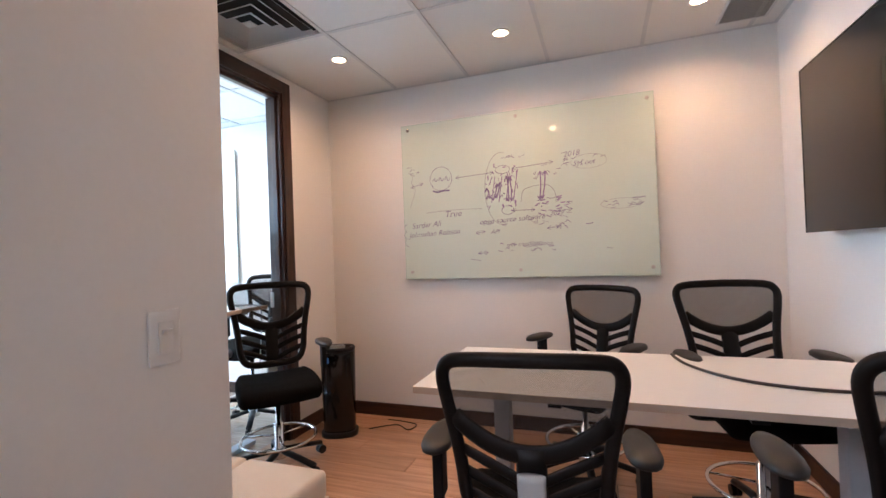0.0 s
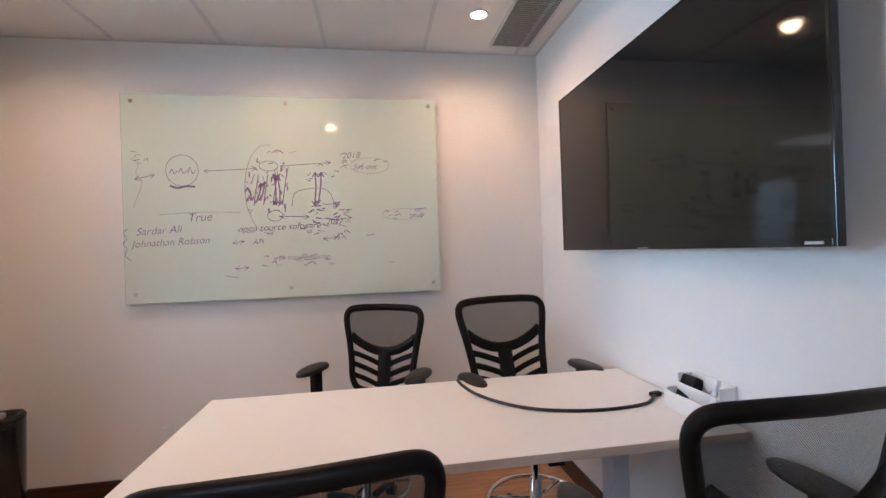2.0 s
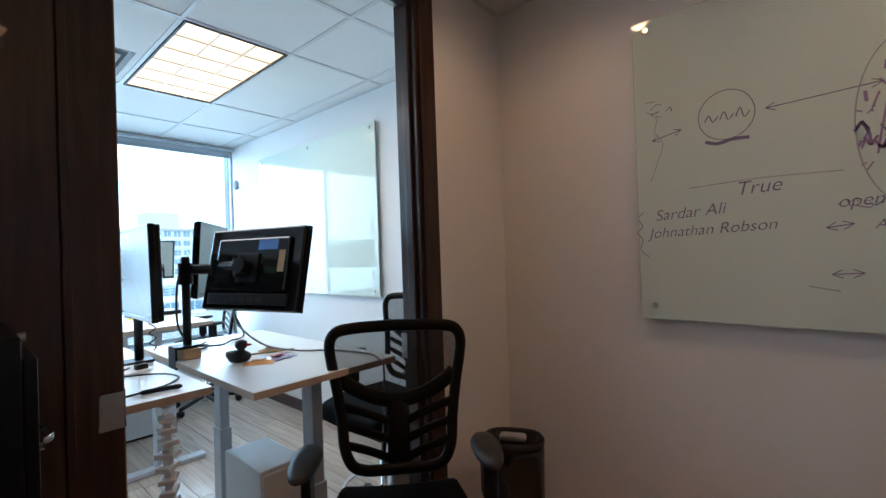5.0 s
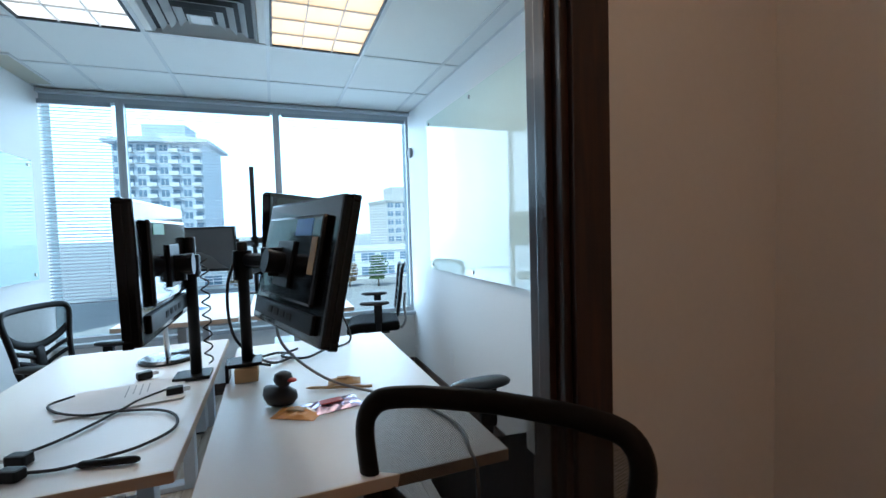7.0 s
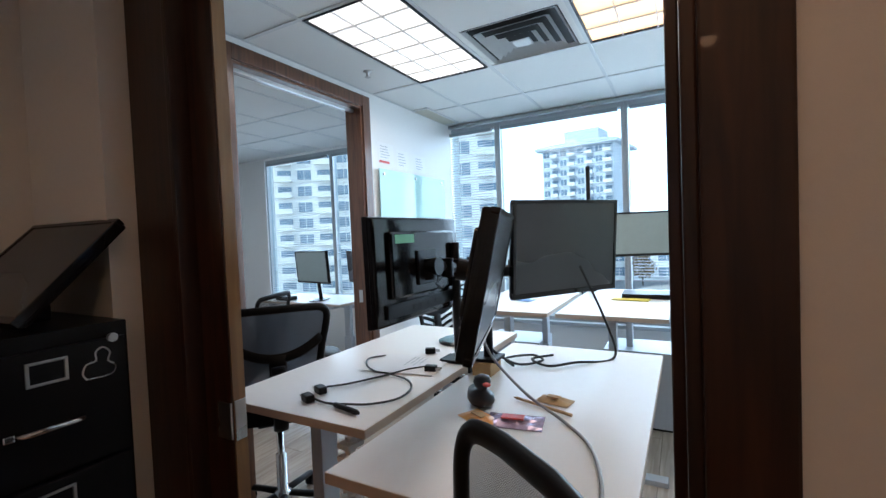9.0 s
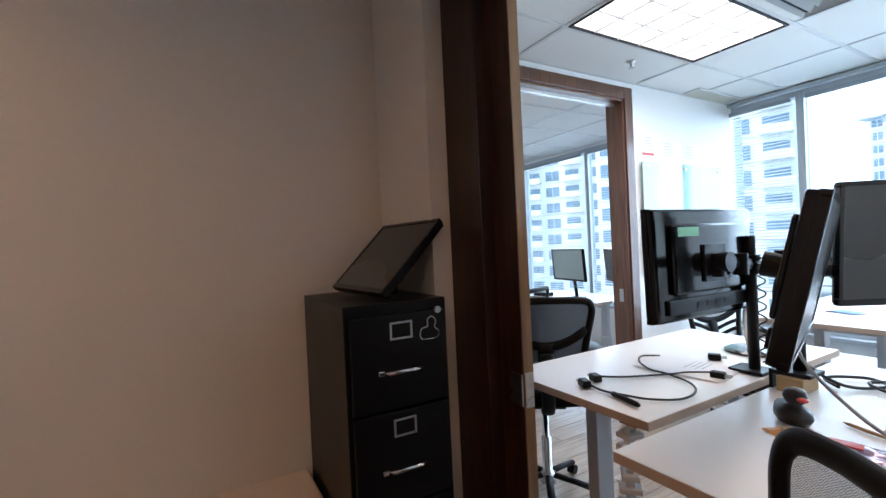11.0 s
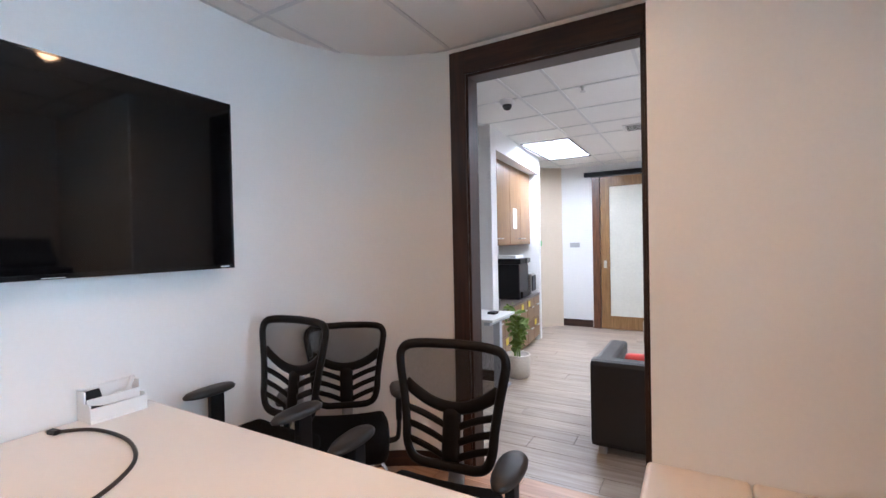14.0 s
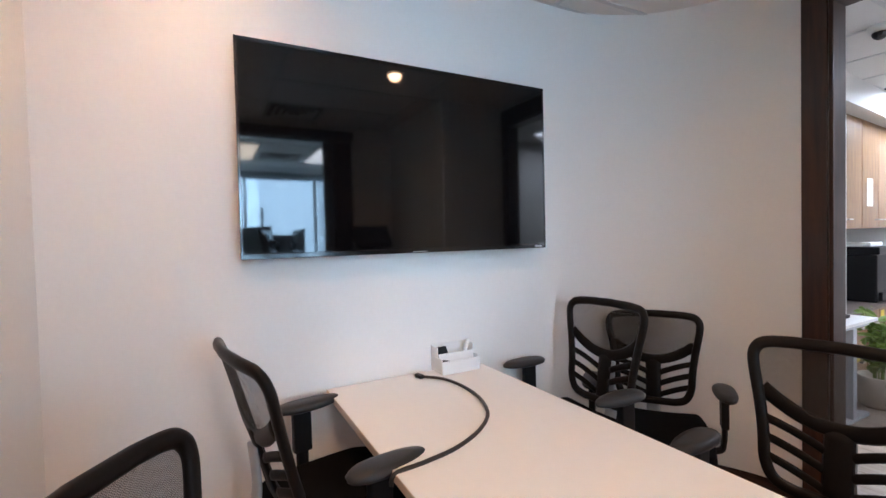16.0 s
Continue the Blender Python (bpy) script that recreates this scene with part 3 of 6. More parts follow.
def chair(name, m, dz, label, group, ring=True, mesh=None, arms=0.0, full=False, lean=0.0, wide=1.0, tall=1.0):
    """Mesh-back task chair; its front points to -y. dz lifts seat and back."""
    mesh = mesh or M_MESH
    ch = thing(name, m, label, "chair", group)
    for i in range(5):
        a = radians(72 * i + 18)
        ca, sa = math.cos(a), math.sin(a)
        bm = bmesh.new()
        tube(bm, [(0.03 * ca, 0.03 * sa, 0.115), (0.16 * ca, 0.16 * sa, 0.095), (0.29 * ca, 0.29 * sa, 0.07)], 0.022, 0.016, n=8)
        leg = part("base_leg", bm, M_BLACK, ch, smooth=True)
        bm = bmesh.new()
        for s in (-1, 1):
            q = Matrix.Translation((0.29 * ca - s * 0.014 * sa, 0.29 * sa + s * 0.014 * ca, 0.028)) @ Matrix.Rotation(a, 4, 'Z') @ Matrix.Rotation(radians(90), 4, 'X')
            bmesh.ops.create_cone(bm, cap_ends=True, segments=14, radius1=0.028, radius2=0.028, depth=0.018, matrix=q)
        tube(bm, [(0.29 * ca, 0.29 * sa, 0.03), (0.29 * ca, 0.29 * sa, 0.075)], 0.011, n=8)
        part("caster", bm, M_BLACK, leg)
    bm = bmesh.new()
    lathe(bm, [(0.045, 0.07), (0.045, 0.13), (0.028, 0.14), (0.028, 0.28 + dz * 0.5), (0.017, 0.285 + dz * 0.5), (0.017, 0.44 + dz)], 18)
    part("gas_lift", bm, M_CHROME, ch, "chromed gas lift column", True)
    if ring:
        bm = bmesh.new()
        tube(bm, [(0.225 * math.cos(6.28318 * i / 40), 0.225 * math.sin(6.28318 * i / 40), 0.20) for i in range(40)], 0.010, closed=True, n=10)
        for i in range(3):
            a = radians(120 * i + 30)
            tube(bm, [(0.03 * math.cos(a), 0.03 * math.sin(a), 0.21), (0.222 * math.cos(a), 0.222 * math.sin(a), 0.20)], 0.007, n=8)
        part("foot_ring", bm, M_CHROME, ch, "chromed foot ring", True)
    bm = bmesh.new()
    box(bm, -0.11, 0.11, -0.09, 0.13, 0.43 + dz, 0.465 + dz, 0.012)
    tube(bm, [(0.09, -0.05, 0.447 + dz), (0.22, -0.06, 0.44 + dz)], 0.006, n=8)
    part("tilt_mechanism", bm, M_BLACK, ch)
    # seat: a padded cushion with a waterfall front
    bm = bmesh.new()
    box(bm, -0.245, 0.245, -0.25, 0.22, 0.465 + dz, 0.55 + dz, 0.04, seg=4)
    bmesh.ops.subdivide_edges(bm, edges=[e for e in bm.edges if e.calc_length() > 0.2], cuts=5, use_grid_fill=True)
    for v in bm.verts:
        x, y = v.co.x, v.co.y
        v.co.z += -0.03 * max(0, (-y - 0.12) / 0.13) ** 2 + 0.012 * (x / 0.245) ** 2
        v.co.x *= 1.0 - 0.12 * max(0, (y - 0.0) / 0.22) ** 2 - 0.05 * max(0, (-y - 0.1) / 0.15) ** 2
    part("seat", bm, M_SEAT, ch, "padded black fabric seat", True)
    # backrest outline
    z0, z1 = 0.60, 1.06
    half = []
    for zz, xx in ((0.600, 0.06), (0.604, 0.12), (0.625, 0.168), (0.68, 0.194), (0.76, 0.202), (0.86, 0.218), (0.95, 0.237), (1.005, 0.245), (1.037, 0.235), (1.054, 0.205), (1.060, 0.13)):
        half.append((xx, zz))
    loop = spline([(x, 0, z) for x, z in half], 4)
    outline = [(p.x, p.z) for p in loop] + [(0.0, 1.062)] + [(-p.x, p.z) for p in reversed(loop)] + [(0.0, 0.599)]
    bm = bmesh.new()
    tube(bm, [(x, back_y(x, z), z + dz) for x, z in outline], 0.020, 0.015, closed=True, n=10, up=(0, 1, 0))
    frame_ob = part("back_frame", bm, M_BROWNBLACK, ch, "rounded plastic back frame", True)
    # lumbar panel: curved bar, spine and slanting slats
    bm = bmesh.new()
    bar = [(x, 0.815 + 1.9 * x * x) for x in [-0.215 + 0.43 * i / 16 for i in range(17)]]
    tube(bm, [(x, back_y(x, z) + 0.004, z + dz) for x, z in bar], 0.008, 0.026, n=8, up=(0, 0, 1))
    spine = [(0, 0.83 - 0.046 * i) for i in range(6)]
    tube(bm, [(0, back_y(0, z) + 0.006, z + dz) for _, z in spine], 0.042, 0.010, n=10, up=(0, 1, 0))
    part("lumbar_frame", bm, M_BROWNBLACK, ch, smooth=True)
    for s in (-1, 1):
        for k in range(0 if full else 3):
            zi = 0.765 - 0.058 * k
            xs = [0.02 + (0.196 - 0.02) * j / 5 for j in range(6)]
            bm = bmesh.new()
            tube(bm, [(s * x, back_y(x, zi) + 0.004, zi + dz - 0.035 + 0.50 * x - 0.5 * x * x) for x in xs if zi - 0.035 + 0.5 * x > 0.6], 0.015, 0.005, n=8, up=(0, 1, 0))
            part("back_slat", bm, M_BROWNBLACK, ch, smooth=True)
    # upper mesh
    bm = bmesh.new()
    nx, nz = 12, 8
    grid = []
    for j in range(nz + 1):
        row = []
        for i in range(nx + 1):
            u = -1 + 2 * i / nx
            ztop = 1.052 - 0.02 * max(0, abs(u) - 0.75) / 0.25
            zb = 0.607 + 0.02 * abs(u) if full else 0.815 + 1.9 * (u * 0.215) ** 2
            z = zb + (ztop - zb) * j / nz
            w = np.interp(z, [0.6, 0.68, 0.76, 0.86, 0.95, 1.005, 1.035, 1.06], [0.1, 0.194, 0.202, 0.218, 0.237, 0.245, 0.235, 0.19])
            x = u * float(w)
            row.append(bm.verts.new((x, back_y(x, z) + 0.003, z + dz)))
        grid.append(row)
    for j in range(nz):
        for i in range(nx):
            bm.faces.new((grid[j][i], grid[j][i + 1], grid[j + 1][i + 1], grid[j + 1][i]))
    part("back_mesh", bm, mesh, ch, "see-through woven mesh panel", True)
    # bracket from seat to back
    bm = bmesh.new()
    tube(bm, spline([(0, 0.06, 0.445 + dz), (0, 0.22, 0.445 + dz), (0, 0.285, 0.52 + dz), (0, 0.275, 0.66 + dz), (0, 0.285, 0.78 + dz)], 5), 0.035, 0.012, n=10, up=(0, 1, 0.3))
    part("back_bracket", bm, M_GREYPL if ring else M_BLACK, ch, "pale grey plastic back support", True)
    for s in (-1, 1):
        bm = bmesh.new()
        tube(bm, spline([(s * 0.12, 0.03, 0.452 + dz), (s * 0.27, 0.03, 0.452 + dz), (s * 0.298, 0.03, 0.50 + dz), (s * 0.30, 0.03, 0.60 + dz)], 5), 0.013, 0.024, n=8, up=(0, 1, 0))
        box(bm, s * 0.30 - 0.016, s * 0.30 + 0.016, -0.005, 0.065, 0.57 + dz, 0.73 + dz + arms, 0.006)
        arm = part("arm_post", bm, M_BLACK, ch, smooth=False)
        bm = bmesh.new()
        n = 20
        rows = []
        for j, (zz, f) in enumerate(((0.728, 0.75), (0.735, 0.97), (0.746, 1.0), (0.757, 0.9), (0.762, 0.55))):
            ring_v = []
            for i in range(n):
                a = 6.28318 * i / n
                px, py = math.cos(a), math.sin(a)
                ring_v.append(bm.verts.new((s * 0.30 + 0.049 * f * px * (1 + 0.16 * py), 0.13 * f * (abs(py) ** 0.8) * (1 if py > 0 else -1), zz + dz + arms)))
            rows.append(ring_v)
        for r, q in zip(rows, rows[1:]):
            for i in range(n):
                bm.faces.new((r[i], r[(i + 1) % n], q[(i + 1) % n], q[i]))
        bm.faces.new(rows[0])
        bm.faces.new(rows[-1])
        part("arm_pad", bm, M_PAD, arm, "soft dark grey arm pad", True)
    for ob in ch.children:
        if ob.name.split(".")[0] in ("back_frame", "lumbar_frame", "back_slat", "back_mesh"):
            for v in ob.data.vertices:
                v.co.y += lean * (v.co.z - dz - 0.62)
                v.co.x *= wide
                v.co.z = dz + 0.60 + (v.co.z - dz - 0.60) * tall
    return ch


G1 = "chairs round the meeting table"
chair("task_chair", pose(0.875, 2.735, 0, 0, 0, -27), 0.01, "black mesh-back task chair turned beside the white table", G1, arms=0.02, wide=0.94)
chair("task_chair", pose(1.665, 2.43, 0, 0, 0, 10), 0.048, "black mesh-back task chair at the table under the glass board", G1, lean=0.14)
chair("task_chair", pose(0.79, 1.39, 0, 0, 0, 186), -0.006, "black mesh-back task chair pushed up to the white table", G1, wide=0.92)
chair("task_chair", pose(1.71, 1.39, 0, 0, 0, 180), 0.03, "black mesh-back task chair beside the wall under the television", G1, wide=0.91)
chair("task_chair", pose(1.645, 0.865, 0, 0, 0, 218), -0.085, "black mesh-back task chair against the curved wall", G1, wide=0.92)
chair("drafting_chair", pose(-0.97, 2.30, 0, 0, 0, 47), 0.02, "black mesh-back chair with a chrome foot ring in the opening", G1, tall=1.15, wide=1.03)
G2 = "office desk chairs"
chair("drafting_chair", pose(-1.70, 2.86, 0, 0, 0, 0), 0.12, "black mesh-back drafting chair at the raised desk", G2)
chair("drafting_chair", pose(-4.50, 2.98, 0, 0, 0, -12), 0.10, "black mesh-back drafting chair beside the window", G2)
chair("task_chair", pose(-3.95, 0.92, 0, 0, 0, 160), -0.02, "black mesh-back task chair under the window blind", G2)
chair("task_chair", pose(-2.235, 0.69, 0, 0, 0, -38), 0.11, "blue-grey mesh task chair behind the raised desk", G2, ring=False, mesh=M_MESH_BLUE, full=True)
chair("task_chair", pose(-3.0, -0.55, 0, 0, 0, 20), 0.0, "black mesh-back task chair in the second office", G2)


# ---- meeting room things ----
def meeting_table():
    t = thing("meeting_table", pose(1.172, 2.01, 0), "white laminate meeting table with grey steel legs", "table")
    x, y = 0.898, 0.375
    part("tabletop", boxes((-x, x, -y, y, 0.772, 0.800), bevel=0.002), M_TABLE, t)
    part("edge_band", boxes((-x - 0.002, -x, -y, y, 0.773, 0.799), (-x, x, -y - 0.002, -y, 0.773, 0.799), (-x, x, y, y + 0.002, 0.773, 0.799)), M_EDGE, t, "pale edge band")
    for sx in (-0.62, 0.66):
        bm = bmesh.new()
        box(bm, sx - 0.035, sx + 0.035, -0.04, 0.04, 0.03, 0.74, 0.006)
        leg = part("leg", bm, M_GREYMETAL, t)
        part("foot", boxes((sx - 0.04, sx + 0.04, -0.30, 0.30, 0, 0.03), bevel=0.006), M_GREYMETAL, leg)
        part("top_bracket", boxes((sx - 0.05, sx + 0.05, -0.29, 0.29, 0.742, 0.772), bevel=0.004), M_BLACK, leg)
    part("beam", boxes((-0.57, 0.61, -0.03, 0.03, 0.735, 0.770), bevel=0.004), M_GREYMETAL, t)
    for bx in (-0.35, 0.28):
        part("table_clip", boxes((bx - 0.025, bx + 0.025, -0.36, -0.31, 0.752, 0.772), bevel=0.004), M_BLACK, t)


meeting_table()


def television():
    tv = thing("television", pose(1.983, 1.987, 1.767), "large black wall-mounted flat television, switched off", "television")
    w, h = 0.715, 0.405
    part("screen", boxes((-0.018, -0.0145, -w + 0.010, w - 0.010, -h + 0.020, h - 0.008)), M_SCREEN, tv, "glossy black screen")
    part("bezel", boxes((-0.02, 0.004, -w, -w + 0.010, -h, h), (-0.02, 0.004, w - 0.010, w, -h, h), (-0.02, 0.004, -w + 0.010, w - 0.010, h - 0.008, h), (-0.02, 0.004, -w + 0.010, w - 0.010, -h, -h + 0.020), bevel=0.002), M_GLOSSBLACK, tv)
    part("rear_shell", boxes((-0.0145, 0.003, -w + 0.012, w - 0.012, -h + 0.022, h - 0.010), (0.003, 0.05, -w + 0.12, w - 0.12, -h + 0.08, h - 0.12), bevel=0.002), M_BLACK, tv)
    part("wall_bracket", boxes((0.05, 0.0965, -0.3, 0.3, -0.2, 0.2), bevel=0.003), M_BLACK, tv)
    part("maker_mark", boxes((-0.0215, -0.0202, -w + 0.03, -w + 0.075, -h + 0.006, -h + 0.013)), M_GREYMETAL, tv, "small silver maker's mark")
    part("sensor_strip", boxes((-0.0215, -0.0202, -0.035, 0.035, -h + 0.003, -h + 0.007)), M_STEEL, tv)


television()


def strokes(bm, pts, w, y, seg=6):
    """A flat marker line through (x, z) points on a board whose face is at y."""
    pp = spline([(x, 0, z) for x, z in pts], seg) if len(pts) > 2 else [Vector((x, 0, z)) for x, z in pts]
    prev = None
    for i, q in enumerate(pp):
        t = (pp[min(i + 1, len(pp) - 1)] - pp[max(i - 1, 0)])
        n = Vector((-t.z, 0, t.x)).normalized() * w / 2
        a, b = bm.verts.new((q.x + n.x, y, q.z + n.z)), bm.verts.new((q.x - n.x, y, q.z - n.z))
        if prev:
            bm.faces.new((prev[0], a, b, prev[1]))
        prev = (a, b)


def glass_board():
    # face lies toward -y; board spans x -0.48..1.36, z 1.135..2.355
    gb = thing("glass_board", pose(0.44, YN - 0.034, 1.745), "pale green glass marker board covered in faded handwriting", "whiteboard")
    w, h = 0.925, 0.615
    part("glass_sheet", boxes((-w, w, -0.003, 0.003, -h, h), bevel=0.001), M_BOARD, gb)
    part("glass_edge", boxes((-w, w, -0.0025, 0.0025, -h - 0.0015, -h), (-w, w, -0.0025, 0.0025, h, h + 0.0015), (w, w + 0.0015, -0.0025, 0.0025, -h, h), (-w - 0.0015, -w, -0.0025, 0.0025, -h, h)), M_BOARD_EDGE, gb, "greenish cut glass edge")
    for x in (-0.87, 0.0, 0.885):
        for z in (-0.56, 0.575):
            bm = bmesh.new()
            bmesh.ops.create_cone(bm, cap_ends=True, segments=18, radius1=0.013, radius2=0.011, depth=0.008, matrix=Matrix.Translation((x, -0.0075, z)) @ Matrix.Rotation(radians(90), 4, 'X'))
            bmesh.ops.create_cone(bm, cap_ends=True, segments=12, radius1=0.008, radius2=0.008, depth=0.028, matrix=Matrix.Translation((x, 0.018, z)) @ Matrix.Rotation(radians(90), 4, 'X'))
            part("standoff", bm, M_STEEL, gb, "round steel stand-off", False)
    y = -0.0042
    # written words in the built-in font
    for txt, x, z, s, rot in (("Sardar Ali", -0.86, -0.215, 0.062, 3), ("Johnathan Robson", -0.885, -0.285, 0.058, 2), ("True", -0.58, -0.14, 0.07, 2),
                              ("open source software", -0.30, -0.21, 0.055, 2), ("API", -0.215, -0.285, 0.045, 0), ("web transformation", -0.10, -0.385, 0.042, 0), ("2018", 0.33, 0.235, 0.055, 2), ("Sys out", 0.395, 0.165, 0.05, 2), ("2017", 0.22, -0.175, 0.05, 0)):
        cu = bpy.data.curves.new("writing", 'FONT')
        cu.body, cu.size, cu.shear = txt, s, 0.28
        cu.offset = -0.0005
        tmp = bpy.data.objects.new("writing", cu)
        me = bpy.data.meshes.new_from_object(tmp)
        bpy.data.objects.remove(tmp)
        me.materials.append(M_INK)
        o = new("writing", me)
        o.parent = gb
        o.matrix_basis = pose(x, y, z, 90, 0, 0) @ Matrix.Rotation(radians(rot), 4, 'Z')
    ink, faded, purple = bmesh.new(), bmesh.new(), bmesh.new()
    L = lambda b, pts, wd=0.004: strokes(b, pts, wd, y)
    circ = lambda cx, cz, rx, rz, a0=0, a1=360: [(cx + rx * math.cos(radians(a0 + (a1 - a0) * i / 14)), cz + rz * math.sin(radians(a0 + (a1 - a0) * i / 14))) for i in range(15)]
    L(ink, circ(-0.60, 0.165, 0.09, 0.092, 20, 385), 0.003)
    L(ink, [(-0.67, 0.075), (-0.63, 0.062), (-0.58, 0.07), (-0.53, 0.068)], 0.012)
    L(faded, circ(-0.12, 0.05, 0.13, 0.27, 80, 285), 0.004)
    L(ink, circ(-0.11, 0.19, 0.055, 0.03, 0, 370), 0.003)
    L(ink, circ(-0.08, -0.115, 0.045, 0.032, 0, 370), 0.003)
    for a, b in (((-0.48, 0.16), (-0.18, 0.175)), ((-0.04, 0.19), (0.26, 0.21)), ((-0.86, 0.115), (-0.75, 0.14)), ((-0.05, -0.12), (0.12, -0.125)), ((-0.33, -0.275), (-0.26, -0.265)), ((-0.32, -0.43), (-0.24, -0.425)), ((0.28, -0.145), (0.38, -0.135)), ((0.20, -0.265), (0.29, -0.255))):
        L(ink, [a, b], 0.0035)
        d = Vector((b[0] - a[0], b[1] - a[1])).normalized()
        for base, sg in ((a, 1), (b, -1)):
            for k in (-1, 1):
                L(ink, [base, (base[0] + sg * 0.028 * d.x - k * 0.014 * d.y, base[1] + sg * 0.028 * d.y + k * 0.014 * d.x)], 0.003)
    rnd = random.Random(5)
    for k, x in enumerate((-0.655, -0.605, -0.555)):
        L(ink, [(x - 0.014, 0.15), (x, 0.172 + 0.005 * k), (x + 0.012, 0.146), (x + 0.03, 0.165)], 0.004)
    for k in range(30):
        x, z = rnd.uniform(-0.26, 0.0), rnd.uniform(-0.1, 0.16)
        L(purple, [(x, z), (x + rnd.uniform(-0.012, 0.02), z + rnd.uniform(0.02, 0.05))], rnd.uniform(0.003, 0.009))
    for k in range(14):
        x, z = rnd.uniform(0.12, 0.34), rnd.uniform(-0.17, -0.04)
        L(purple, [(x, z), (x + rnd.uniform(0.01, 0.04), z + rnd.uniform(-0.01, 0.02))], rnd.uniform(0.004, 0.010))
    for x0, z0, x1, z1 in ((-0.155, 0.085, -0.19, -0.035), (-0.135, 0.095, -0.165, -0.02), (-0.08, 0.14, -0.075, -0.05), (-0.06, 0.13, -0.05, -0.05), (0.164, 0.15, 0.156, -0.055), (0.20, 0.15, 0.175, -0.05), (-0.235, 0.06, -0.215, -0.02)):
        L(purple, [(x0, z0), ((x0 + x1) / 2 + 0.006, (z0 + z1) / 2), (x1, z1)], 0.009)
        for k in (-1, 1):
            L(purple, [(x0, z0), (x0 + 0.018 * k, z0 - 0.03)], 0.007)
            L(purple, [(x1, z1), (x1 + 0.016 * k, z1 + 0.028)], 0.007)
    for k in range(4):
        x = -0.20 + 0.055 * k
        L(purple, [(x, -0.05), (x + 0.01, 0.02), (x + 0.03, 0.14)], 0.006)
    for k in range(26):
        x, z = rnd.uniform(-0.24, -0.02), rnd.uniform(-0.12, 0.22)
        L(purple if k % 3 else ink, [(x, z), (x + rnd.uniform(-0.02, 0.04), z + rnd.uniform(-0.02, 0.03))], rnd.uniform(0.003, 0.008))
    for k in range(30):
        x, z = rnd.uniform(0.10, 0.36), rnd.uniform(-0.18, -0.04)
        L(purple if k % 4 == 0 else ink, [(x, z), (x + rnd.uniform(0.01, 0.05), z + rnd.uniform(-0.02, 0.02))], rnd.uniform(0.002, 0.005))
    for x0, x1, z0, z1, n in ((0.05, 0.30, 0.10, 0.20, 9), (0.30, 0.60, 0.16, 0.26, 10), (0.55, 0.82, -0.15, -0.08, 16), (-0.26, 0.25, -0.42, -0.36, 18), (0.25, 0.50, -0.28, -0.24, 4), (-0.15, 0.02, 0.25, 0.29, 6), (-0.90, -0.80, 0.20, 0.28, 5), (-0.3, 0.35, -0.24, -0.19, 14)):
        for k in range(n):
            x, z = rnd.uniform(x0, x1), rnd.uniform(z0, z1)
            L(ink, [(x, z), (x + rnd.uniform(0.008, 0.03), z + rnd.uniform(-0.012, 0.02)), (x + rnd.uniform(0.02, 0.045), z + rnd.uniform(-0.012, 0.012))], rnd.uniform(0.002, 0.0045))
    L(faded, circ(0.50, 0.19, 0.12, 0.05, 0, 360), 0.0025)
    L(faded, circ(0.70, -0.12, 0.13, 0.035, 0, 360), 0.0025)
    L(faded, [(-0.73, -0.095), (-0.5, -0.085), (-0.28, -0.09)], 0.0035)
    L(faded, [(0.02, -0.06), (0.05, 0.03), (0.2, 0.05), (0.26, 0.0), (0.27, -0.08)], 0.004)
    L(ink, [(-0.905, -0.175), (-0.925, -0.2), (-0.91, -0.235), (-0.93, -0.26), (-0.91, -0.29), (-0.92, -0.33), (-0.89, -0.36)], 0.003)
    L(faded, [(-0.88, 0.24), (-0.84, 0.2), (-0.85, 0.15), (-0.82, 0.1), (-0.84, 0.03), (-0.87, -0.05)], 0.003)
    L(faded, [(-0.38, -0.47), (-0.3, -0.485)], 0.005)
    L(faded, [(0.60, -0.42), (0.64, -0.425)], 0.004)
    tagged(part("marker_drawing", ink, M_INK, gb, "blue-black marker drawing"), kind="stuff")
    tagged(part("marker_smear", purple, M_INK_PURPLE, gb, "purple marker smears"), kind="stuff")
    tagged(part("faded_marking", faded, M_INK_GREY, gb, "faint wiped marker traces"), kind="stuff")


glass_board()


